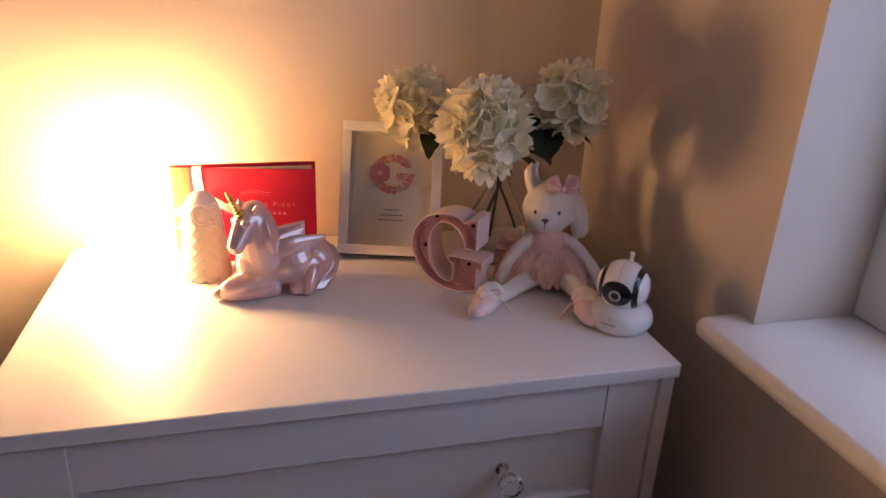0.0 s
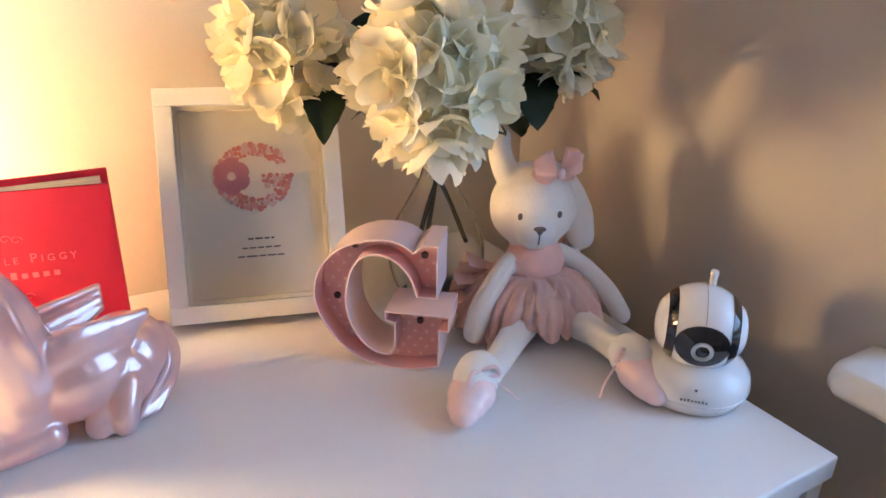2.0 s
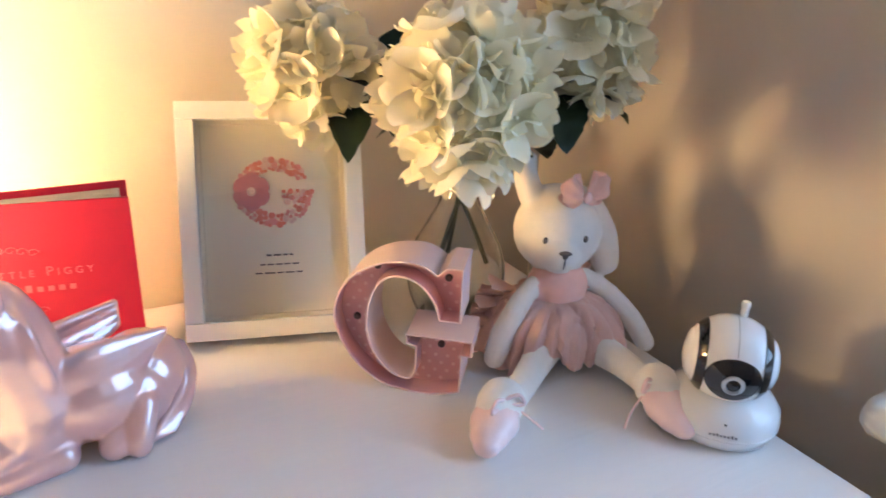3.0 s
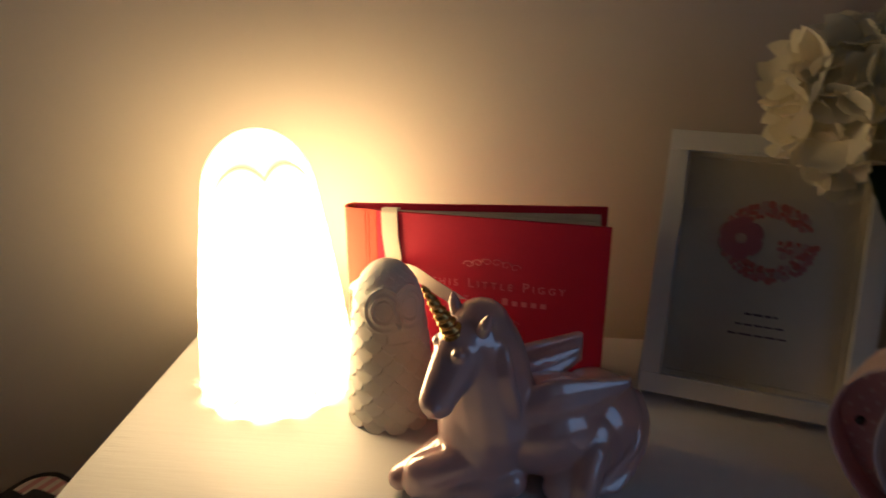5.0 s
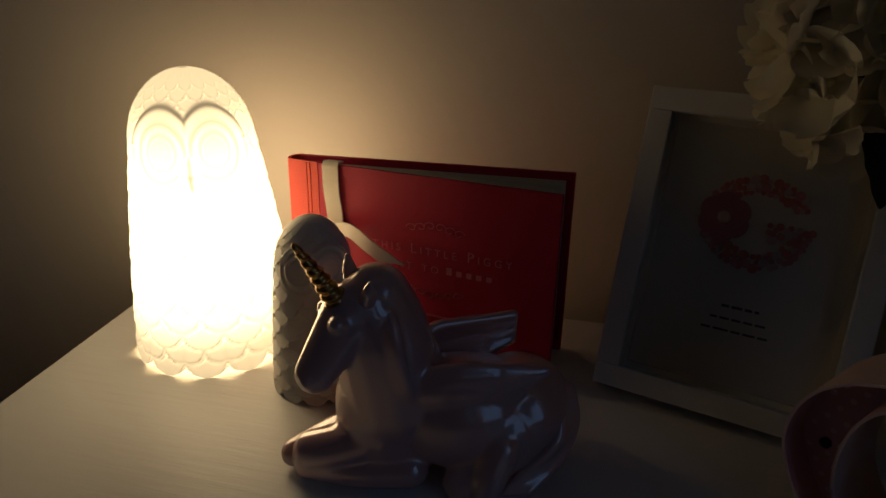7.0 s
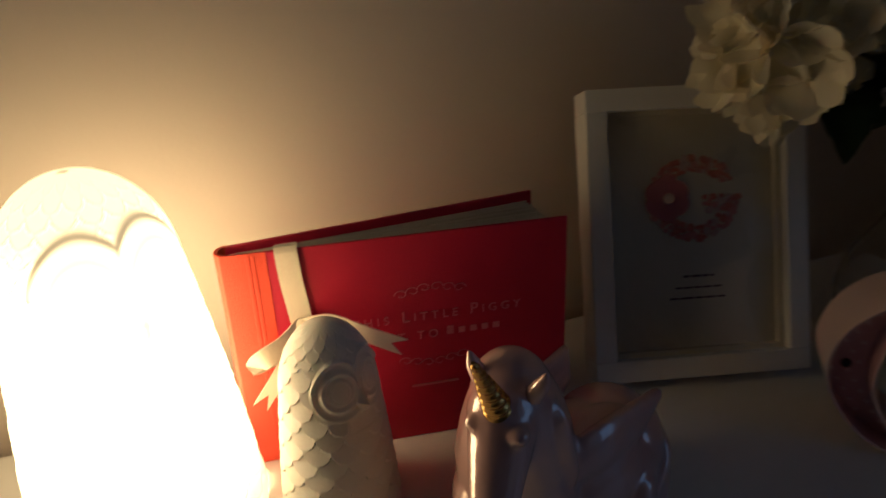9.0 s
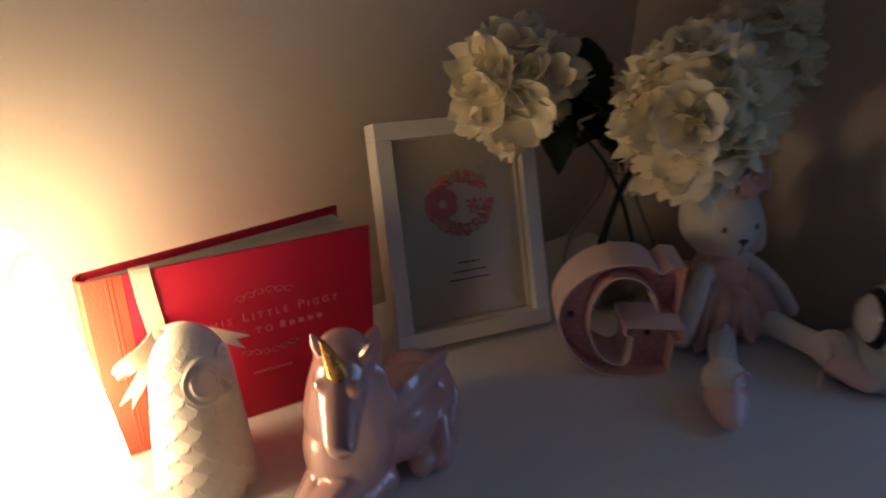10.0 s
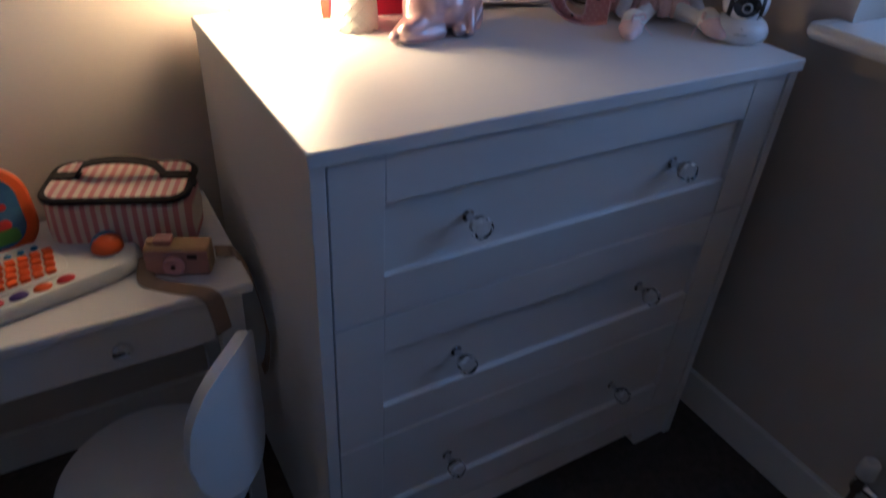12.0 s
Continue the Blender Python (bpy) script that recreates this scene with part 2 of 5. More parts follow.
def spline(pts, n=8, closed=False):
    """Catmull-Rom points through the given ones."""
    P = [Vector(p) for p in pts]
    out, k = [], len(P)
    for i in range(k if closed else k - 1):
        if closed:
            a, b, c, d = P[i - 1], P[i], P[(i + 1) % k], P[(i + 2) % k]
        else:
            a, b, c, d = P[max(i - 1, 0)], P[i], P[i + 1], P[min(i + 2, k - 1)]
        for j in range(n):
            t = j / n
            out.append(0.5 * (2 * b + (c - a) * t + (2 * a - 5 * b + 4 * c - d) * t * t + (3 * b - a - 3 * c + d) * t ** 3))
    if not closed:
        out.append(P[-1])
    return out


def tube(bm, pts, radii, n=10, cap=True):
    """A round bar along points; radii is one radius or one for each point."""
    pts = [Vector(p) for p in pts]
    k = len(pts)
    rad = [radii] * k if isinstance(radii, (int, float)) else [radii[0] + 0 * i if len(radii) == 1 else radii[min(len(radii) - 1, int(i / (k - 1) * (len(radii) - 1)))] + (radii[min(len(radii) - 1, int(i / (k - 1) * (len(radii) - 1)) + 1)] - radii[min(len(radii) - 1, int(i / (k - 1) * (len(radii) - 1)))]) * ((i / (k - 1) * (len(radii) - 1)) % 1.0) for i in range(k)]
    up, rings = Vector((0.03, 0.02, 1)), []
    for i, p in enumerate(pts):
        d = (pts[min(i + 1, k - 1)] - pts[max(i - 1, 0)]).normalized()
        s = d.cross(up)
        s = s.normalized() if s.length > 0.05 else d.cross(Vector((1, 0, 0))).normalized()
        u = s.cross(d).normalized()
        up = u
        rings.append([bm.verts.new(p + (s * math.cos(2 * math.pi * j / n) + u * math.sin(2 * math.pi * j / n)) * rad[i]) for j in range(n)])
    for a, b in zip(rings, rings[1:]):
        for j in range(n):
            bm.faces.new((a[j], a[(j + 1) % n], b[(j + 1) % n], b[j]))
    if cap:
        bm.faces.new(rings[0][::-1]), bm.faces.new(rings[-1])
    return [v for r in rings for v in r]


def strip(bm, pts, side, half, thick=0.0006):
    """A thin band along points, with its width along side (one vector, or one for each point)."""
    pts = [Vector(p) for p in pts]
    k = len(pts)
    sides = [Vector(side)] * k if not isinstance(side, list) else [Vector(s) for s in side]
    halves = [half] * k if not isinstance(half, list) else half
    rows = []
    for i, p in enumerate(pts):
        d = (pts[min(i + 1, k - 1)] - pts[max(i - 1, 0)]).normalized()
        s = sides[i].normalized()
        nrm = d.cross(s).normalized() * thick
        rows.append([bm.verts.new(p - s * halves[i] + nrm), bm.verts.new(p + s * halves[i] + nrm), bm.verts.new(p + s * halves[i] - nrm), bm.verts.new(p - s * halves[i] - nrm)])
    for a, b in zip(rows, rows[1:]):
        for j in range(4):
            bm.faces.new((a[j], a[(j + 1) % 4], b[(j + 1) % 4], b[j]))
    bm.faces.new(rows[0][::-1]), bm.faces.new(rows[-1])
    return [v for r in rows for v in r]


def evaluated_mesh(ob):
    dg = bpy.context.evaluated_depsgraph_get()
    dg.update()
    return bpy.data.meshes.new_from_object(ob.evaluated_get(dg))


def melt(bm, voxel, smooth):
    """Fuses overlapping bodies into one skin and softens it. Returns a bmesh."""
    me = bpy.data.meshes.new("clay")
    bm.to_mesh(me)
    bm.free()
    ob = new("clay", me)
    r = ob.modifiers.new("fuse", "REMESH")
    r.mode, r.voxel_size = "VOXEL", voxel
    s = ob.modifiers.new("soften", "SMOOTH")
    s.factor, s.iterations = 0.5, smooth
    got = evaluated_mesh(ob)
    out = bmesh.new()
    out.from_mesh(got)
    bpy.data.objects.remove(ob)
    bpy.data.meshes.remove(me)
    bpy.data.meshes.remove(got)
    return out


def lettering(name, text, size, material, parent, m, depth=0.0003, label="", spacing=1.0, small_caps=False):
    """Raised letters in the built-in font, centred, upright in the local xz plane of m."""
    cu = bpy.data.curves.new(name, "FONT")
    cu.body, cu.size, cu.extrude = text, size, depth
    cu.align_x, cu.align_y, cu.space_character = "CENTER", "CENTER", spacing
    if small_caps:
        cu.small_caps_scale = 0.74
        for ch in cu.body_format:
            ch.use_small_caps = True
    tmp = new("letters", cu)
    me = evaluated_mesh(tmp)
    bpy.data.objects.remove(tmp)
    me.name = name
    me.materials.clear()
    me.materials.append(material)
    ob = new(name, me)
    ob.parent = parent
    ob.matrix_basis = m
    return tagged(ob, label)


# ---- the room ----
def structure(name, label, boxes, material, bev=0.0, category=""):
    bm = bmesh.new()
    for b in boxes:
        box(bm, *b, bev=bev)
    return tagged(part(name, bm, material, None, label), category=category or name.split("_")[0], kind="structure")


T = 0.30
structure("floor", "dark grey short-pile carpet", [(WALL_W, WALL_E, WALL_S, WALL_N, -0.05, 0.0)], M_CARPET)
structure("ceiling", "plain white painted ceiling", [(WALL_W, WALL_E, WALL_S, WALL_N, ROOM_Z, ROOM_Z + 0.1)], M_CEIL)
structure("wall_north", "magnolia painted plaster wall", [(WALL_W - T, WALL_E + T, WALL_N, WALL_N + T, -0.05, ROOM_Z + 0.1)], M_WALL)
structure("wall_south", "magnolia painted plaster wall", [(WALL_W - T, WALL_E + T, WALL_S - T, WALL_S, -0.05, ROOM_Z + 0.1)], M_WALL)
structure("wall_west", "magnolia painted plaster wall", [(WALL_W - T, WALL_W, WALL_S, WALL_N, -0.05, ROOM_Z + 0.1)], M_WALL)
structure("wall_east", "magnolia painted plaster wall with a deep window reveal", [
    (WALL_E, WALL_E + T, WIN_Y1, WALL_N, -0.05, ROOM_Z + 0.1), (WALL_E, WALL_E + T, WALL_S, WIN_Y0, -0.05, ROOM_Z + 0.1),
    (WALL_E, WALL_E + T, WIN_Y0, WIN_Y1, -0.05, WIN_Z0 - 0.035), (WALL_E, WALL_E + T, WIN_Y0, WIN_Y1, WIN_Z1, ROOM_Z + 0.1)], M_WALL)


def skirting():
    bm = bmesh.new()
    for (x0, x1, y0, y1) in ((WALL_E - 0.016, WALL_E - 0.0005, WALL_S, WALL_N - 0.017), (WALL_W, WALL_E, WALL_N - 0.0165, WALL_N - 0.0005)):
        box(bm, x0, x1, y0, y1, 0.0, 0.094, bev=0.004)
    ob = part("baseboard", bm, M_TRIM, None, "white gloss painted skirting board")
    return tagged(ob, category="skirting", kind="structure")


skirting()


def window():
    w = thing("window_1", pose(0, 0, 0), "white framed window in a deep painted reveal", "window", kind="structure")
    # sill with a rounded nose and a short horn past the opening
    sill = bmesh.new()
    prof = [(WALL_E - 0.0005, WIN_Z0)] + [(WALL_E - 0.056 - 0.010 * math.cos(a), WIN_Z0 - 0.013 + 0.013 * math.sin(a)) for a in np.linspace(math.pi / 2, -math.pi / 2, 9)] + [(WALL_E - 0.0005, WIN_Z0 - 0.026)]
    y0, y1 = WIN_Y0 - 0.06, WIN_Y1 + 0.035
    rows = []
    for k, y in enumerate((y0, y0 + 0.010, y1 - 0.012, y1 - 0.003, y1)):
        s = (0.016, 0, 0, 0.006, 0.014)[k]
        rows.append([sill.verts.new((min(x + s, WALL_E - 0.0005), y, z + (-s * 0.3 if z > WIN_Z0 - 0.013 else s * 0.3))) for x, z in prof])
    for a, b in zip(rows, rows[1:]):
        for i in range(len(prof) - 1):
            sill.faces.new((a[i], a[i + 1], b[i + 1], b[i]))
    sill.faces.new(rows[0]), sill.faces.new(rows[-1])
    part("sill_nose", sill, M_TRIM, w)
    bm = bmesh.new()
    box(bm, WALL_E, WIN_X + 0.03, WIN_Y0 + 0.001, WIN_Y1 - 0.001, WIN_Z0 - 0.026, WIN_Z0 - 0.0005)
    part("window_sill", bm, M_TRIM, w)
    fr = bmesh.new()
    f = 0.055
    ym = (WIN_Y0 + WIN_Y1) / 2
    for (a, b, c, d) in ((WIN_Y0, WIN_Y0 + f, WIN_Z0, WIN_Z1), (WIN_Y1 - f, WIN_Y1, WIN_Z0, WIN_Z1), (WIN_Y0 + f, WIN_Y1 - f, WIN_Z0, WIN_Z0 + f), (WIN_Y0 + f, WIN_Y1 - f, WIN_Z1 - f, WIN_Z1), (ym - 0.04, ym + 0.04, WIN_Z0 + f, WIN_Z1 - f)):
        box(fr, WIN_X, WIN_X + 0.06, a, b, c, d, bev=0.003)
    part("window_frame", fr, M_TRIM, w)
    for a, b in ((WIN_Y0 + f, ym - 0.04), (ym + 0.04, WIN_Y1 - f)):
        g = bmesh.new()
        box(g, WIN_X + 0.028, WIN_X + 0.032, a, b, WIN_Z0 + f, WIN_Z1 - f)
        p = part("pane", g, M_CRYSTAL, w)
        p.visible_shadow = False
    return w


window()


# ---- chest of drawers ----
def knob(parent):
    k = part("knob", (lambda b: (lathe(b, [(0, 0.0), (0.009, 0.0), (0.009, 0.002), (0.005, 0.004), (0.004, 0.014), (0.0075, 0.017), (0.0075, 0.019), (0, 0.019)], 20), b)[1])(bmesh.new()), M_CHROME, parent, "chrome knob base")
    g = bmesh.new()
    lathe(g, [(0, 0.0185), (0.007, 0.0185), (0.0135, 0.025), (0.0160, 0.033), (0.0145, 0.041), (0.008, 0.046), (0, 0.047)], 10)
    part("crystal", g, M_CRYSTAL, k, "faceted clear crystal ball", smooth=False)
    return k


def dresser():
    d = thing("chest_of_drawers", pose(0, 0, 0), "white painted wooden chest of three drawers with crystal knobs", "chest of drawers")
    W, D = 0.80, 0.504
    bm = bmesh.new()
    box(bm, 0, W, 0, D, H - 0.020, H, bev=0.0022)
    part("top", bm, M_WHITE, d)
    for x0, x1 in ((0.003, 0.0215), (W - 0.0215, W - 0.003)):
        bm = bmesh.new()
        box(bm, x0, x1, 0.004, D - 0.003, 0.0, H - 0.0205, bev=0.0015)
        part("side_panel", bm, M_WHITE, d)
    bm = bmesh.new()
    box(bm, 0.0225, W - 0.0225, D - 0.012, D - 0.006, 0.06, H - 0.021)
    part("back_panel", bm, M_SHADOWGAP, d)
    bm = bmesh.new()
    box(bm, 0.0225, W - 0.0225, 0.03, D - 0.013, 0.105, 0.112)
    for z in (0.354, 0.592):
        box(bm, 0.0225, W - 0.0225, 0.032, 0.10, z - 0.006, z + 0.006)
    part("carcass_rails", bm, M_SHADOWGAP, d)
    # plinth with two feet and a shallow arch
    bm = bmesh.new()
    out = [(0.0225, 0.0), (0.0225, 0.106), (W - 0.0225, 0.106), (W - 0.0225, 0.0), (W - 0.095, 0.0)] + [(W - 0.095 - 0.025 * math.sin(a), 0.05 * (1 - math.cos(a))) for a in np.linspace(0.2, math.pi / 2, 6)] + [(0.12 - 0.0 + 0.0 - 0.025 * (1 - math.sin(a)) + 0.0, 0.05 * (1 - math.cos(a))) for a in np.linspace(math.pi / 2, 0.2, 6)] + [(0.095, 0.0)]
    fa = bm.faces.new([bm.verts.new((x, 0.010, z)) for x, z in out])
    r = bmesh.ops.extrude_face_region(bm, geom=[fa])
    bmesh.ops.translate(bm, verts=[v for v in r["geom"] if isinstance(v, bmesh.types.BMVert)], vec=(0, 0.02, 0))
    part("plinth", bm, M_WHITE, d)
    x0, x1, hh = 0.0245, W - 0.0245, 0.238
    S = 0.069
    for k in range(3):
        zt = H - 0.0225 - k * hh
        zb = zt - hh + 0.0035
        dr = bmesh.new()
        box(dr, x0 + S - 0.004, x1 - S + 0.004, 0.0165, 0.024, zb + 0.06, zt - 0.06)
        drawer = part("drawer", dr, M_WHITE, d)
        for a, b in ((x0, x0 + S), (x1 - S, x1)):
            bm = bmesh.new()
            box(bm, a, b, 0.0065, 0.025, zb, zt, bev=0.0012)
            part("stile", bm, M_WHITE, drawer)
        for a, b in ((zt - 0.064, zt), (zb, zb + 0.064)):
            bm = bmesh.new()
            box(bm, x0 + S + 0.0006, x1 - S - 0.0006, 0.0075, 0.025, a, b, bev=0.0014)
            part("rail", bm, M_WHITE, drawer)
        for x in (0.216, 0.578):
            kn = knob(drawer)
            kn.matrix_basis = Matrix.Translation((x, 0.0165, (zt + zb) / 2 + 0.002)) @ pose(0, 0, 0, 90, 0, 0)
    return d


dresser()


# ---- owls ----
def owl_mesh(r0, ht, face, rows=13, per=13, amp=0.022, scallop=0.035, n=208, m=168, dome=0.72, taper=0.42, eye_h=0.765, famp=0.032):
    """A feathered owl body: overlapping scales, two ringed eyes under a brow, a beak, a scalloped foot."""
    bm = bmesh.new()
    # brow mask per vertex, by which the lamp's painted glow is dimmed
    thick = bm.verts.layers.float.new("thick")
    rings = []
    hrow = 0.93 / rows
    for j in range(m + 1):
        h = 1 - (1 - j / m) ** 1.6
        row = []
        for i in range(n):
            th = 2 * math.pi * i / n
            prof = 1 - taper * h ** 1.3
            if h > dome:
                prof *= math.sqrt(max(0.0, 1 - ((h - dome) / (1 - dome)) ** 2.5))
            r = r0 * prof
            # topmost scale over this point
            d = 0.0
            crown = h > eye_h + 0.10
            # the crown carries smaller scales than the body
            hr, pr = (hrow * 0.70, int(per * 1.3)) if crown else (hrow, per)
            g = h + 0.10 * max(0.0, h - dome) / (1 - dome) if crown else h
            for k in range(int(g / hr) + 1, -1, -1):
                off = 0.5 * (k % 2)
                u = ((th / (2 * math.pi) * pr + off) % 1.0) * 2 - 1
                bot = k * hr + hr * 0.95 * (1 - math.sqrt(max(0.0, 1 - 0.96 * u * u))) - 0.02
                if g >= bot:
                    d = amp * (0.8 if crown else 1.0) * max(0.0, 1 - (g - bot) / (hr * 1.35))
                    break
            da = (th - face + math.pi) % (2 * math.pi) - math.pi
            a, b = da * 0.80, (h - eye_h) * ht / r0
            mask = 0.0
            ridge = 0.0
            brow = 0.0
            for s in (-1, 1):
                rho = math.hypot(a - s * 0.33, b)
                mask = max(mask, min(1.0, max(0.0, (0.52 - rho) / 0.05)))
                ridge = max(ridge, math.exp(-((rho - 0.30) / 0.040) ** 2) * 0.75, math.exp(-((rho - 0.18) / 0.035) ** 2) * 0.45, (0.40 if rho < 0.15 else 0.0))
                if a * s >= 0 or rho > 0.6:
                    ridge = max(ridge, math.exp(-((rho - 0.47) / 0.045) ** 2) * (1.25 if b > 0.05 else 0.55))
                if b > 0.14 and a * s >= 0:
                    brow = max(brow, math.exp(-((rho - 0.47) / 0.040) ** 2) * min(1.0, (b - 0.14) / 0.2))
            if abs(a) < 0.3 and -0.75 < b < 0.2:
                mask = max(mask, min(1.0, (0.3 - abs(a)) / 0.05))
            beak = max(0.0, 1 - abs(a) / 0.11 - abs(b + 0.24) / 0.24)
            if abs(da) < 1.5:
                d = d * (1 - mask) + mask * (famp * ridge) + famp * 4.2 * beak
            r = r * (1 + d) if prof > 0.02 else r
            v = ((th / (2 * math.pi) * per) % 1.0) * 2 - 1
            lift = scallop * ht * v * v * max(0.0, 1 - h * 8)
            p = bm.verts.new((r * math.cos(th), r * math.sin(th), h * ht + lift))
            p[thick] = brow if abs(da) < 1.5 else 0.0
            row.append(p)
        rings.append(row)
    for a, b in zip(rings, rings[1:]):
        for i in range(n):
            bm.faces.new((a[i], a[(i + 1) % n], b[(i + 1) % n], b[i]))
    bm.faces.new(rings[-1])
    return bm


LAMP_AT = (0.1065, 0.4090)
lamp = thing("owl_lamp", pose(*LAMP_AT, H), "glowing white owl-shaped night lamp standing on the chest of drawers", "lamp")
part("shade", owl_mesh(0.0655, 0.2210, radians(-62), rows=15, famp=0.036, dome=0.79, taper=0.45, eye_h=0.768, n=270, m=210), M_LAMP, lamp, "lit translucent owl body with moulded feathers", angle=50)
bmb = bmesh.new()
lathe(bmb, [(0, 0.001), (0.045, 0.001), (0.047, 0.003), (0.047, 0.007), (0, 0.009)], 40)
part("base", bmb, M_PLASTIC, lamp)

owl = part("owl_figurine", owl_mesh(0.0350, 0.1325, radians(-63), rows=14, per=12, eye_h=0.770, amp=0.042, famp=0.075, scallop=0.03, n=300, m=230, taper=0.36), M_OWL, None, angle=50)
owl.matrix_basis = pose(0.2145, 0.3690, H)
tagged(owl, "small matt white ceramic owl figurine with carved feathers", "figurine")


# ---- book ----
def book():
    bk = thing("book", pose(0.1700, 0.4350, H, -3, 0, -6), "crimson hardback picture book standing slightly open, tied with cream ribbon", "book")
    hgt, wid = 0.150, 0.216
    front, back = pose(0, -0.0072, 0, 0, 0, -3.0), pose(0, 0.0082, 0, 0, 0, 8.5)

    def cover(name, m, material):
        bm = bmesh.new()
        box(bm, 0.0, wid, -0.0014, 0.0014, 0.0, hgt, bev=0.0009)
        # hinge groove
        for v in bm.verts:
            v.co = m @ v.co
        return part(name, bm, material, bk)

    fc = cover("front_cover", front, M_RED)
    cover("back_cover", back, M_RED)
    hb = bmesh.new()
    for x in (0.0155, 0.0185):
        box(hb, x - 0.0012, x + 0.0012, -0.0022, -0.0012, 0.001, hgt - 0.001, bev=0.0004, m=front)
    part("hinge", hb, M_SPINE, fc)
    # binding strip at the spine, tinted as the nearby lamp warms it
    wrap = bmesh.new()
    box(wrap, -0.0003, 0.0262, -0.0018, -0.0013, 0.0002, hgt + 0.0002, m=front)
    part("spine_cloth", wrap, M_SPINE, fc, "orange-red cloth binding strip, its orange partly painted lamp glow")
    sp = bmesh.new()
    pts = [(0.003 - 0.007 * math.sin(a), 0.0005 - 0.0095 * math.cos(a)) for a in np.linspace(0, math.pi, 9)]
    ring0 = [[sp.verts.new((x * s, y * s if s < 1 else y, z)) for x, y in pts] for z in (0.0, hgt) for s in (1.0,)]
    ring1 = [[sp.verts.new((x + 0.0022, y * 0.78, z)) for x, y in pts] for z in (0.0, hgt)]
    for i in range(8):
        sp.faces.new((ring0[0][i], ring0[0][i + 1], ring0[1][i + 1], ring0[1][i]))
        sp.faces.new((ring1[0][i], ring1[0][i + 1], ring1[1][i + 1], ring1[1][i]))
        for k in (0, 1):
            sp.faces.new((ring0[k][i], ring0[k][i + 1], ring1[k][i + 1], ring1[k][i]))
    for e in (0, 8):
        sp.faces.new((ring0[0][e], ring0[1][e], ring1[1][e], ring1[0][e]))
    part("spine", sp, M_SPINE, bk)
    # fanned leaves between the covers
    rnd = random.Random(4)
    for k in range(13):
        f = k / 12
        ang = -2.4 + f ** 1.6 * 9.8 + (0.5 if k in (4, 8, 10) else 0.0)
        bm = bmesh.new()
        y0 = -0.0045 + f * 0.011
        rows = []
        top = hgt - 0.005 - rnd.uniform(0, 0.001)
        for i in range(9):
            x = 0.004 + (wid - 0.012 - rnd.uniform(0, 0.001)) * i / 8
            y = y0 + math.tan(radians(ang)) * x + 0.0022 * math.sin(i / 8 * math.pi) * (0.5 - f)
            rows.append([bm.verts.new((x, y + s * 0.00045, z)) for s, z in ((-1, 0.003), (1, 0.003), (1, top), (-1, top))])
        for a, b in zip(rows, rows[1:]):
            for j in range(4):
                bm.faces.new((a[j], a[(j + 1) % 4], b[(j + 1) % 4], b[j]))
        bm.faces.new(rows[0]), bm.faces.new(rows[-1])
        part("page", bm, M_PAGES, bk)
    up = pose(0, 0, 0, 90, 0, 0)
    L = lambda x, z: front @ Matrix.Translation((x, -0.0017, z)) @ up
    lettering("title_lettering", "this Little Piggy", 0.0112, M_FOIL, bk, L(0.128, 0.0935), 0.0002, spacing=1.42, small_caps=True)
    lettering("title_lettering", "went to", 0.0112, M_FOIL, bk, L(0.101, 0.0800), 0.0002, spacing=1.42, small_caps=True)
    bar = bmesh.new()
    for i in range(5):
        box(bar, 0.1335 + i * 0.0078, 0.1380 + i * 0.0078, -0.0018, -0.0012, 0.0770, 0.0815 + (0.0018 if i == 0 else 0), bev=0.0003, m=front)
    part("title_bars", bar, M_FOIL, bk)
    # small scrolled ornaments over and under the title
    for zc, s in ((0.107, 1), (0.064, -1)):
        orn = bmesh.new()
        for sx in (-1, 1):
            for q in range(3):
                pts = [front @ Vector((0.124 + sx * (0.004 + 0.0075 * q + 0.0045 * math.cos(a) * (1 - a / 9)), -0.0017, zc + s * (0.006 - 0.0015 * q) + 0.0035 * math.sin(a) * (1 - a / 9))) for a in np.linspace(0, 6, 16)]
                tube(orn, pts, 0.00030, 5)
        part("cover_ornament", orn, M_FOIL, bk)
    orn = bmesh.new()
    box(orn, 0.108, 0.140, -0.0020, -0.0012, 0.0405, 0.0420, m=front)
    part("byline_bar", orn, M_FOIL, bk)
    # ribbon and bow
    rb = bmesh.new()
    fv = lambda x, y, z: front @ Vector((x, y, z))
    xr, kz = 0.038, 0.101
    strip(rb, [fv(xr, 0.0055, hgt + 0.0008), fv(xr, -0.001, hgt + 0.0016), fv(xr, -0.0028, hgt - 0.001)] + spline([fv(xr, -0.0028, hgt - 0.002), fv(xr + 0.001, -0.0040, hgt - 0.02), fv(xr + 0.0025, -0.0032, hgt - 0.035), fv(xr + 0.004, -0.004, kz)], 5), front.to_3x3() @ Vector((1, 0, 0.02)), 0.0068)
    ribbon = part("ribbon", rb, M_RIBBON, bk, "cream satin ribbon")
    ty = bmesh.new()
    K = fv(xr + 0.004, -0.006, kz - 0.001)
    ball(ty, K, (0.006, 0.004, 0.0055), 12, 8)
    part("knot", ty, M_RIBBON, ribbon)
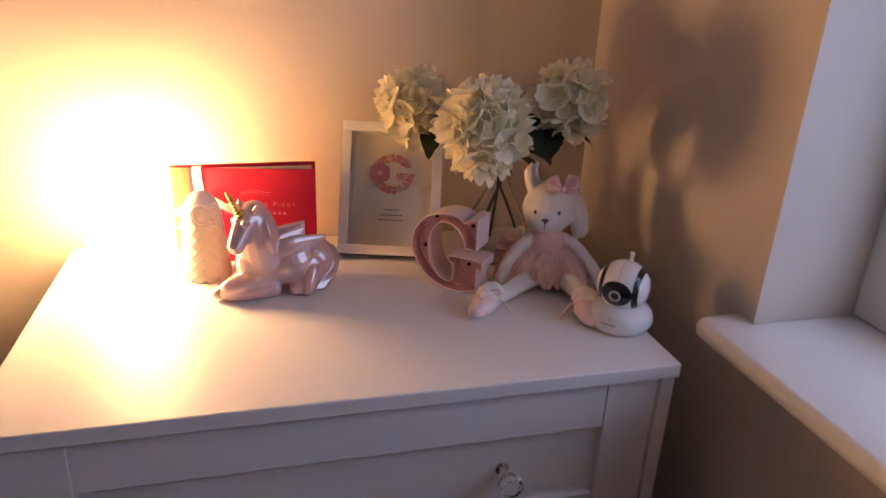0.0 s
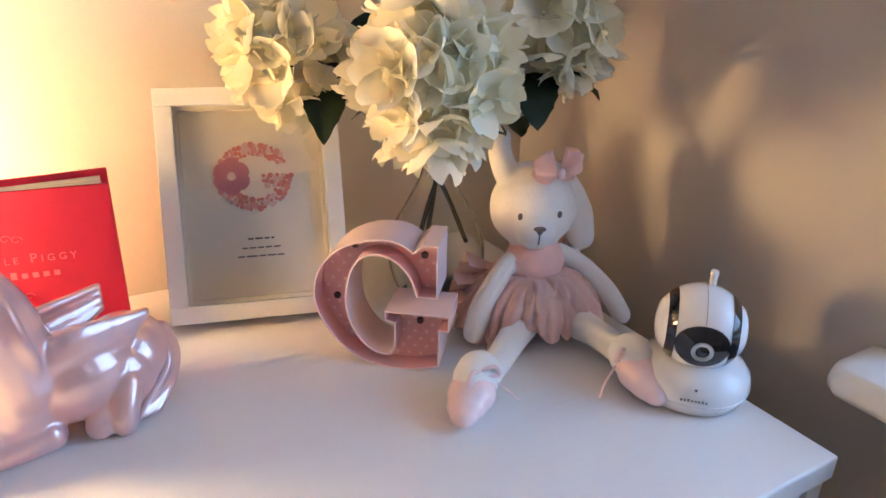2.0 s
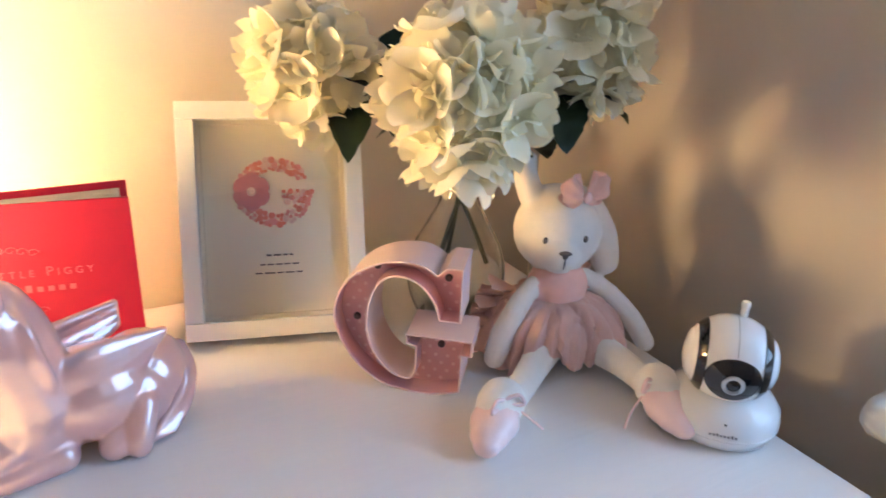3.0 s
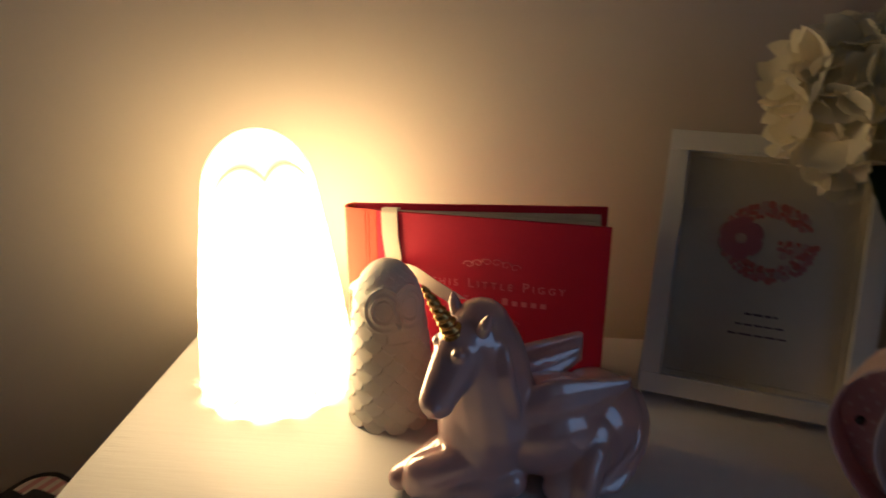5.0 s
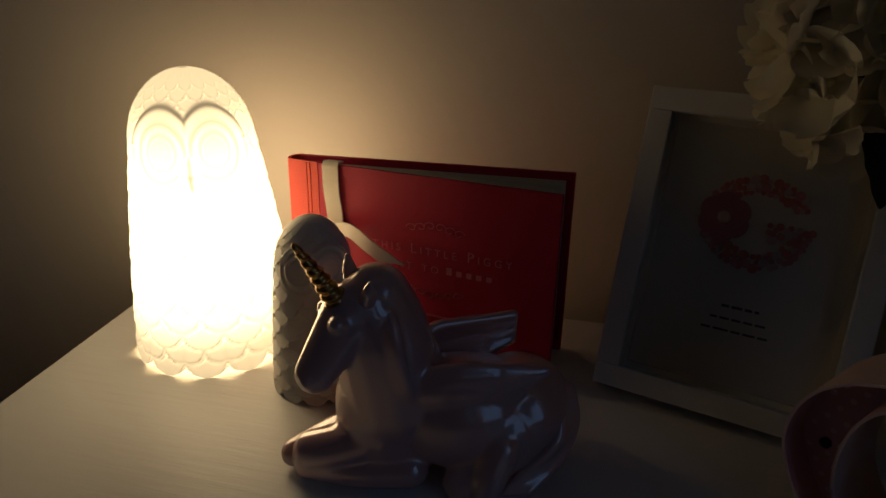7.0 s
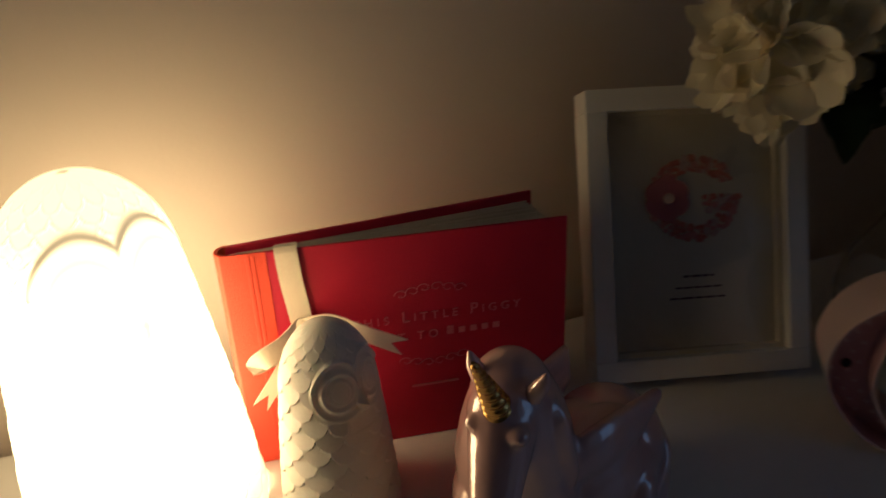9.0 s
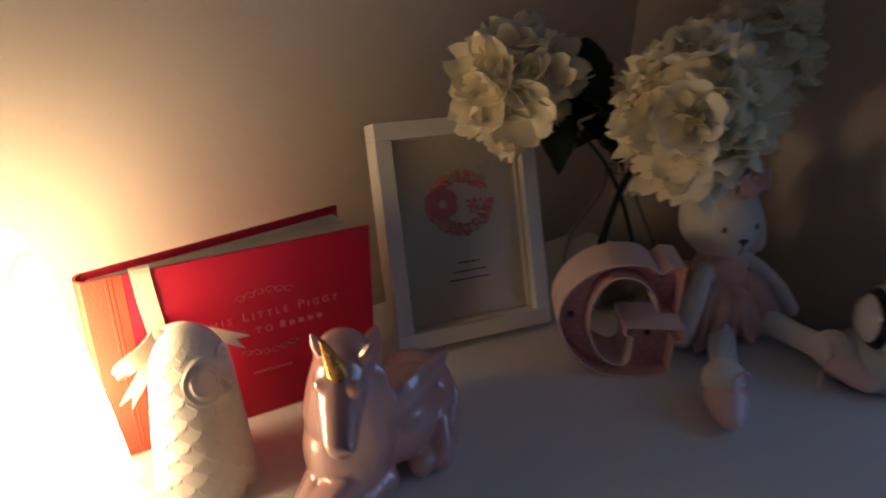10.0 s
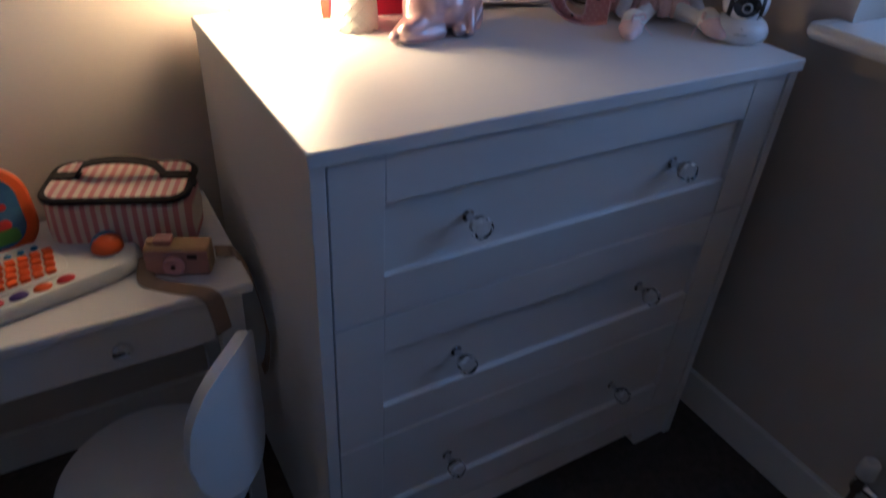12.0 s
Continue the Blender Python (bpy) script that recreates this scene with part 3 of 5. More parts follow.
    for pts, wd in (([(0, 0, 0), (0.016, -0.006, 0.003), (0.034, -0.011, -0.005), (0.052, -0.012, -0.015)], 0.0052),
                    ([(0, 0, 0), (-0.012, -0.009, -0.006), (-0.024, -0.014, -0.010), (-0.030, -0.010, -0.016), (-0.018, -0.004, -0.014), (-0.002, 0, -0.004)], 0.0062),
                    ([(0, 0, -0.002), (-0.009, -0.009, -0.012), (-0.017, -0.012, -0.024), (-0.026, -0.013, -0.036)], 0.0048)):
        tb = bmesh.new()
        P = spline([K + Vector(p) for p in pts], 6)
        sd = []
        for i, p in enumerate(P):
            dv = (P[min(i + 1, len(P) - 1)] - P[max(i - 1, 0)]).normalized()
            sd.append((dv.cross(Vector((0.15 * math.sin(i * 0.4), -1, 0.1)))).normalized())
        vs = strip(tb, P, sd, wd)
        # swallow-tailed end
        end = P[-1]
        dv = (P[-1] - P[-2]).normalized()
        for s in (-1, 1):
            a, b = end + sd[-1] * s * wd, end
            q = [tb.verts.new(c + Vector((0, o, 0))) for o in (-0.0005, 0.0005) for c in (a, b, a + dv * 0.010)]
            tb.faces.new(q[:3]), tb.faces.new(q[3:])
            for i in range(3):
                tb.faces.new((q[i], q[(i + 1) % 3], q[3 + (i + 1) % 3], q[3 + i]))
        part("ribbon_tail", tb, M_RIBBON, ribbon)
    return bk


book()


# ---- framed print ----
def picture():
    W, L, D, B = 0.164, 0.2150, 0.030, 0.0160
    base = pose(0.4925, 0.3750, H + 0.0110, 0, 0, -16.0) @ pose(0, 0, 0, -21.0, 0, 0)
    p = thing("picture_frame", base, "white box frame holding a pink button letter print, leaning back", "picture frame")
    for (x0, x1, z0, z1) in ((-W / 2, W / 2, 0, B), (-W / 2, W / 2, L - B, L), (-W / 2, -W / 2 + B, B, L - B), (W / 2 - B, W / 2, B, L - B)):
        bm = bmesh.new()
        box(bm, x0, x1, 0.0, D, z0, z1, bev=0.0009)
        part("moulding", bm, M_FRAME, p)
    bm = bmesh.new()
    box(bm, -W / 2 + B, W / 2 - B, 0.0140, 0.018, B, L - B)
    part("print_sheet", bm, M_PAPER, p, "off-white printed sheet")
    bm = bmesh.new()
    for (x0, x1, z0, z1) in ((-W / 2 + B, W / 2 - B, B, B + 0.004), (-W / 2 + B, W / 2 - B, L - B - 0.004, L - B), (-W / 2 + B, -W / 2 + B + 0.004, B + 0.004, L - B - 0.004), (W / 2 - B - 0.004, W / 2 - B, B + 0.004, L - B - 0.004)):
        box(bm, x0 + 0.0003, x1 - 0.0003, 0.0085, 0.0138, z0, z1)
    part("inner_spacer", bm, M_PAPER, p)
    bm = bmesh.new()
    box(bm, -W / 2 + B - 0.001, W / 2 - B + 0.001, 0.0050, 0.0065, B - 0.001, L - B + 0.001)
    g = part("glass_pane", bm, M_CRYSTAL, p, "clear glass")
    g.visible_shadow = False
    bm = bmesh.new()
    box(bm, -0.02, 0.02, D, D + 0.003, 0.03, 0.19)
    part("strut", bm, M_SHADOWGAP, p)
    # letter made of small buttons round a felt flower
    rnd = random.Random(11)
    cols = [mat("pink_button", (0.80, 0.34, 0.32), 0.35, var=0.1, scale=300), mat("coral_button", (0.78, 0.26, 0.20), 0.35, var=0.1, scale=300), mat("pale_button", (0.82, 0.58, 0.52), 0.35, var=0.1, scale=300)]
    meshes = []
    for c in cols:
        b = bmesh.new()
        lathe(b, [(0, 0), (0.92, 0), (1.0, 0.25), (0.92, 0.5), (0.66, 0.42), (0.6, 0.3), (0, 0.3)], 14, pose(0, 0, 0, 90, 0, 0))
        for sx in (-1, 1):
            lathe(b, [(0, 0.31), (0.13, 0.31), (0.13, 0.33), (0, 0.33)], 6, pose(0, 0, 0, 90, 0, 0) @ Matrix.Translation((sx * 0.22, 0, 0)))
        meshes.append(finish(b, "button", c))
    cx, cz = 0.001, L * 0.617
    placed = []
    tries = 0
    while len(placed) < 112 and tries < 16000:
        tries += 1
        a, rr = rnd.uniform(0, 2 * math.pi), rnd.uniform(0.55, 1.02)
        x, z = rr * 0.0335 * math.cos(a), rr * 0.0300 * math.sin(a)
        in_bar = 0.008 < x < 0.034 and -0.010 < z < 0.001
        if rnd.random() < 0.35:
            x, z = rnd.uniform(0.008, 0.033), rnd.uniform(-0.010, 0.001)
            in_bar = True
        ring_ok = 0.70 < math.hypot(x / 0.0335, z / 0.030) < 1.02
        gap = (x > 0.010 and 0.002 < z < 0.0125) or math.hypot(x + 0.0205, z - 0.001) < 0.0165
        if not (ring_ok or in_bar) or gap:
            continue
        s = rnd.choice((0.0019, 0.0022, 0.0026, 0.0032))
        if all(math.hypot(x - q[0], z - q[1]) > (s + q[2]) * 0.74 for q in placed):
            placed.append((x, z, s))
            o = new("button", rnd.choice(meshes))
            o.parent = p
            o.matrix_basis = pose(cx + x, 0.0138, cz + z) @ Matrix.Diagonal((s, s, s, 1))
    fl = bmesh.new()
    n = 60
    c0 = fl.verts.new((cx - 0.0205, 0.0108, cz + 0.001))
    rim, low = [], []
    for i in range(n):
        a = 2 * math.pi * i / n
        r = 0.0150 + 0.0022 * abs(math.sin(3 * a)) ** 0.6
        rim.append(fl.verts.new((cx - 0.0205 + r * math.cos(a), 0.0114, cz + 0.001 + r * math.sin(a))))
        low.append(fl.verts.new((cx - 0.0205 + r * math.cos(a), 0.0139, cz + 0.001 + r * math.sin(a))))
    for i in range(n):
        j = (i + 1) % n
        fl.faces.new((c0, rim[i], rim[j])), fl.faces.new((rim[i], rim[j], low[j], low[i]))
    part("felt_flower", fl, mat("rose_felt", (0.66, 0.24, 0.27), 0.95, var=0.15, scale=200, bump=0.4, bscale=900), p, "rose pink felt flower")
    o = new("button", meshes[2])
    o.parent = p
    o.matrix_basis = pose(cx - 0.0205, 0.0110, cz + 0.001) @ Matrix.Diagonal((0.0042, 0.0042, 0.0042, 1))
    for k, (w, v, hh) in enumerate(((0.024, 0.345, 0.0017), (0.036, 0.305, 0.0014), (0.045, 0.268, 0.0014))):
        bm = bmesh.new()
        x = -w / 2
        while x < w / 2 - 0.002:
            l = min(rnd.uniform(0.004, 0.010), w / 2 - x)
            box(bm, 0.003 + x, 0.003 + x + l, 0.0133, 0.0141, L * v - hh / 2, L * v + hh / 2)
            x += l + 0.0016
        part("caption_bars", bm, M_GREYTHREAD, p)
    return p


picture()


# ---- marquee letter ----
def letter_g():
    Wd, Ht, Dp = 0.116, 0.118, 0.046
    arc_in = spline([Vector((x, y, 0)) for x, y in ((0.76, 0.59), (0.71, 0.73), (0.61, 0.84), (0.48, 0.88), (0.36, 0.84), (0.28, 0.71), (0.25, 0.52), (0.28, 0.34), (0.37, 0.195), (0.47, 0.13), (0.56, 0.12), (0.60, 0.17))], 4)
    arc_out = spline([Vector((x, y, 0)) for x, y in ((0.93, 0.05), (0.75, 0.005), (0.55, 0.0), (0.35, 0.045), (0.18, 0.165), (0.05, 0.35), (0.0, 0.53), (0.045, 0.73), (0.18, 0.89), (0.37, 0.98), (0.55, 1.0), (0.66, 0.975), (0.735, 0.925))], 4)
    pts = [Vector((0.80, 0.985, 0)), Vector((0.91, 0.985, 0)), Vector((0.91, 0.59, 0))] + arc_in + [Vector((0.60, 0.37, 0)), Vector((0.53, 0.39, 0)), Vector((0.53, 0.46, 0)), Vector((1.0, 0.46, 0)), Vector((1.0, 0.34, 0)), Vector((0.93, 0.34, 0))] + arc_out
    pts = [Vector(((p.x - 0.5) * Wd, 0, p.y * Ht)) for p in pts]
    k = len(pts)
    g = thing("letter_sign", pose(0.5600, 0.2630, H, 0, 0, -40), "dusty pink metal marquee letter G with bulb holes", "letter sign")
    # thin wall following the outline, open at the front
    inset = []
    for i in range(k):
        a, b, c = pts[i - 1], pts[i], pts[(i + 1) % k]
        n1 = Vector((-(b - a).z, 0, (b - a).x)).normalized()
        n2 = Vector((-(c - b).z, 0, (c - b).x)).normalized()
        nn = (n1 + n2)
        nn = nn.normalized() if nn.length > 0.1 else n1
        inset.append(b - nn * 0.0016)
    bm = bmesh.new()
    o0 = [bm.verts.new(p) for p in pts]
    o1 = [bm.verts.new(p + Vector((0, Dp, 0))) for p in pts]
    i0 = [bm.verts.new(p) for p in inset]
    i1 = [bm.verts.new(p + Vector((0, Dp * 0.5, 0))) for p in inset]
    for i in range(k):
        j = (i + 1) % k
        f = bm.faces.new((o0[i], o0[j], o1[j], o1[i]))
        f.material_index = 1
        f = bm.faces.new((o0[i], o0[j], i0[j], i0[i]))
        f.material_index = 1
        bm.faces.new((i0[i], i0[j], i1[j], i1[i]))
    bm.faces.new(o1).material_index = 1
    part("rim", bm, [M_PINKTIN, M_PINKTIN_OUT], g, "pale pink rim", angle=35)
    bm = bmesh.new()
    bm.faces.new([bm.verts.new(p + Vector((0, Dp * 0.42, 0))) for p in pts])
    bm.faces.new([bm.verts.new(p + Vector((0, Dp * 0.47, 0))) for p in pts])
    part("back_plate", bm, M_PINKTIN, g, "pink plate with pale polka dots", smooth=False)
    uv = lambda u, v: ((u - 0.5) * Wd, v * Ht)
    sock = bmesh.new()
    lathe(sock, [(0, 0.003), (0.0022, 0.003), (0.0031, 0.002), (0.0031, 0.0), (0, 0.0)], 14, pose(0, 0, 0, 90, 0, 0))
    sm = finish(sock, "bulb_socket", M_DARK)
    spots = ((0.28, 0.885), (0.13, 0.47), (0.79, 0.85), (0.76, 0.33), (0.44, 0.085))
    for u, v in spots:
        o = new("bulb_socket", sm)
        x, z = uv(u, v)
        o.parent, o.matrix_basis = g, pose(x, Dp * 0.42, z)
    rnd = random.Random(3)
    dots = bmesh.new()
    lathe(dots, [(0, 0.0004), (0.0016, 0.0004), (0.0016, 0.0), (0, 0.0)], 10, pose(0, 0, 0, 90, 0, 0))
    dm = finish(dots, "polka_dot", M_DOT)
    for r in range(16):
        for c in range(12):
            u, v = 0.06 + c * 0.088 + (0.044 if r % 2 else 0), 0.05 + r * 0.062
            x, z = uv(u, v)
            P = Vector((x, 0, z))
            inside = False
            for i in range(k):
                a, b = inset[i - 1], inset[i]
                if (a.z > z) != (b.z > z) and x < (b.x - a.x) * (z - a.z) / (b.z - a.z) + a.x:
                    inside = not inside
            if inside and min((P - q).length for q in inset) > 0.003 and all(math.hypot(x - uv(*s)[0], z - uv(*s)[1]) > 0.0055 for s in spots):
                o = new("polka_dot", dm)
                o.parent, o.matrix_basis = g, pose(x, Dp * 0.42, z)
    return g


letter_g()


from mathutils.bvhtree import BVHTree


# ---- unicorn ----
def run(bm, pts, radii, n=6, seg=16):
    """Overlapping balls along a smooth line; one radius for each given point."""
    q = spline([Vector(p) for p in pts], n)
    for k, p in enumerate(q):
        t = k / (len(q) - 1) * (len(radii) - 1)
        i = min(int(t), len(radii) - 2)
        ball(bm, p, radii[i] + (radii[i + 1] - radii[i]) * (t - i), seg, 10)


def feathered_wing(bm, root, top, low, out):
    """A folded wing: a thick panel between its top and its lower edge, with long shallow feathers."""
    T0, B0 = spline([root] + top, 12), spline([root] + low, 12)
    m = 44
    for k in range(m + 1):
        a = T0[int(k / m * (len(T0) - 1))]
        b = B0[int(k / m * (len(B0) - 1))]
        t = k / m
        for j in range(15):
            u = j / 14
            bulge = 0.0050 * math.sin(math.pi * u) * math.sin(math.pi * min(1.0, 0.25 + t * 0.75))
            ridge = 0.0004 * math.cos(2 * math.pi * (3.0 * u + 0.5)) * min(1.0, t * 2)
            ball(bm, b.lerp(a, u) + out * (bulge + ridge), 0.0044 - 0.0010 * t, 10, 8)


def unicorn():
    O = Vector((0.314, 0.296, 0))
    V = lambda x, y, z: Vector((x, y, z)) - O
    lie = pose(0, 0, 0, 0, 0, 22)
    bm = bmesh.new()
    # barrel, rump, thighs, chest, shoulders
    ball(bm, V(0.324, 0.298, 0.0365), (0.056, 0.0355, 0.0350), 32, 24, lie)
    ball(bm, V(0.358, 0.311, 0.0355), (0.0345, 0.0350, 0.0345), 32, 24, lie)
    ball(bm, V(0.353, 0.288, 0.0300), (0.0290, 0.0205, 0.0290), 28, 20, lie)
    ball(bm, V(0.340, 0.327, 0.0290), (0.0290, 0.0170, 0.0270), 28, 20, lie)
    ball(bm, V(0.282, 0.281, 0.0440), (0.0320, 0.0300, 0.0420), 32, 24, lie)
    ball(bm, V(0.288, 0.270, 0.0330), (0.0300, 0.0185, 0.0270), 28, 20, lie)
    ball(bm, V(0.330, 0.286, 0.0400), (0.0420, 0.0270, 0.0330), 32, 24, lie)
    ball(bm, V(0.336, 0.290, 0.0560), (0.0360, 0.0200, 0.0190), 28, 20, lie)
    # neck and head
    run(bm, [V(0.288, 0.283, 0.050), V(0.284, 0.280, 0.075), V(0.280, 0.275, 0.098), V(0.277, 0.271, 0.116)], [0.0340, 0.0315, 0.0262, 0.0200])
    ball(bm, V(0.2720, 0.2650, 0.1150), (0.0180, 0.0175, 0.0185), 28, 20)
    run(bm, [V(0.2695, 0.2610, 0.1120), V(0.2650, 0.2540, 0.1030), V(0.2590, 0.2440, 0.0910), V(0.2570, 0.2405, 0.0865)], [0.0170, 0.0152, 0.0124, 0.0116], 8)
    ball(bm, V(0.2710, 0.2620, 0.1010), (0.0160, 0.0155, 0.0160), 24, 16)
    S = Vector((0.67, -0.74, 0))
    for w in (-1, 1):
        ball(bm, V(0.2630, 0.2525, 0.1175) + S * (w * 0.0110), (0.0052, 0.0052, 0.0042), 14, 10)
        ball(bm, V(0.2530, 0.2345, 0.0870) + S * (w * 0.0060), 0.0036, 12, 8)
    # mane: a soft mass from the crown down the neck, ending in a point over the shoulder
    run(bm, [V(0.2800, 0.2770, 0.1195), V(0.2875, 0.2775, 0.1055), V(0.2920, 0.2765, 0.0910), V(0.2980, 0.2740, 0.0760), V(0.3040, 0.2690, 0.0650)], [0.0198, 0.0202, 0.0208, 0.0172, 0.0066])
    for k in range(6):
        d = 0.0042 * k
        run(bm, [V(0.2700 + d, 0.2620 + 0.0006 * k, 0.1290 - 0.0003 * k * k), V(0.2760 + d, 0.2580, 0.1110), V(0.2800 + d, 0.2555, 0.0920), V(0.2860 + d * 0.9, 0.2560, 0.0760), V(0.2950 + d * 0.5, 0.2590, 0.0660 - 0.0006 * k)], [0.0028, 0.0040, 0.0040, 0.0036, 0.0020], 8, 10)
    # forelegs folded under: near knee raised, far hoof just ahead of it
    run(bm, [V(0.2820, 0.2680, 0.0300), V(0.2600, 0.2570, 0.0240), V(0.2440, 0.2520, 0.0205)], [0.0175, 0.0140, 0.0124])
    run(bm, [V(0.2420, 0.2520, 0.0120), V(0.2700, 0.2535, 0.0105), V(0.3020, 0.2640, 0.0110)], [0.0112, 0.0104, 0.0120])
    run(bm, [V(0.2760, 0.2860, 0.0280), V(0.2520, 0.2720, 0.0190), V(0.2360, 0.2630, 0.0130), V(0.2275, 0.2580, 0.0095)], [0.0165, 0.0130, 0.0100, 0.0088])
    # hind foot and hock
    run(bm, [V(0.3460, 0.2780, 0.0220), V(0.3400, 0.2670, 0.0130), V(0.3340, 0.2620, 0.0105)], [0.0130, 0.0118, 0.0104])
    run(bm, [V(0.3560, 0.2740, 0.0320), V(0.3520, 0.2630, 0.0180), V(0.3500, 0.2590, 0.0085)], [0.0120, 0.0104, 0.0092])
    feathered_wing(bm, V(0.3030, 0.2660, 0.0640), [V(0.3130, 0.2680, 0.0780), V(0.3300, 0.2720, 0.0835), V(0.3530, 0.2820, 0.0815), V(0.3765, 0.2925, 0.0785)], [V(0.3090, 0.2680, 0.0500), V(0.3290, 0.2720, 0.0470), V(0.3500, 0.2800, 0.0540), V(0.3745, 0.2915, 0.0755)], Vector((0.30, -0.85, 0.42)))
    body = melt(bm, 0.0014, 8)
    # ears, wings and tail keep crisper edges
    bm = bmesh.new()
    for w in (-1, 1):
        e = V(0.2740, 0.2670, 0.1270) + S * (w * 0.0130)
        run(bm, [e, e + S * (w * 0.0040) + Vector((0, 0, 0.0070)), e + S * (w * 0.0066) + Vector((0, 0, 0.0140))], [0.0050, 0.0042, 0.0012], 8, 12)
    feathered_wing(bm, V(0.2990, 0.3080, 0.0680), [V(0.3000, 0.3160, 0.0790), V(0.3140, 0.3270, 0.0800), V(0.3300, 0.3370, 0.0800), V(0.3460, 0.3470, 0.0805)], [V(0.3030, 0.3130, 0.0520), V(0.3170, 0.3210, 0.0540), V(0.3320, 0.3310, 0.0580), V(0.3460, 0.3430, 0.0640)], Vector((-0.30, 0.85, 0.42)))
    for k in range(7):
        d = k / 6
        run(bm, [V(0.3860 - 0.004 * d, 0.3180 - 0.010 * d, 0.0480), V(0.3925 - 0.007 * d, 0.3080 - 0.016 * d, 0.0320), V(0.3870 - 0.016 * d, 0.2900 - 0.012 * d, 0.0160), V(0.3740 - 0.015 * d, 0.2720 - 0.006 * d, 0.0050)], [0.0070, 0.0052, 0.0038, 0.0022], 9, 12)
    fine = melt(bm, 0.0012, 5)
    tmp = bpy.data.meshes.new("fine")
    fine.to_mesh(tmp)
    fine.free()
    body.from_mesh(tmp)
    bpy.data.meshes.remove(tmp)
    for f in body.faces:
        f.material_index = 0
    # spiral horn
    a, b = V(0.2650, 0.2560, 0.1260), V(0.2490, 0.2430, 0.1625)
    ax = (b - a).normalized()
    s1 = ax.cross(Vector((0, 0, 1))).normalized()
    s2 = ax.cross(s1)
    rings = []
    for i in range(49):
        u = i / 48
        c = a.lerp(b, u)
        row = []
        for j in range(20):
            th = 2 * math.pi * j / 20
            r = 0.0066 * (1 - 0.76 * u) * (1 + 0.12 * math.sin(th + u * 46)) * (1 if i < 47 else 0.6)
            row.append(body.verts.new(c + (s1 * math.cos(th) + s2 * math.sin(th)) * r))
        rings.append(row)
    for p, q in zip(rings, rings[1:]):
        for j in range(20):
            body.faces.new((p[j], p[(j + 1) % 20], q[(j + 1) % 20], q[j])).material_index = 1
    body.faces.new(rings[-1]).material_index = 1
    low = min(v.co.z for v in body.verts)
    for v in body.verts:
        v.co.z -= low
    ob = part("unicorn_figurine", body, [M_PEARL, M_GOLD], None, angle=60)
    ob.matrix_basis = pose(O.x + 0.0105, O.y + 0.0130, H, 0, 0, -3)
    return tagged(ob, "glossy pearl pink ceramic unicorn figurine with a gold horn, lying down", "figurine")


unicorn()


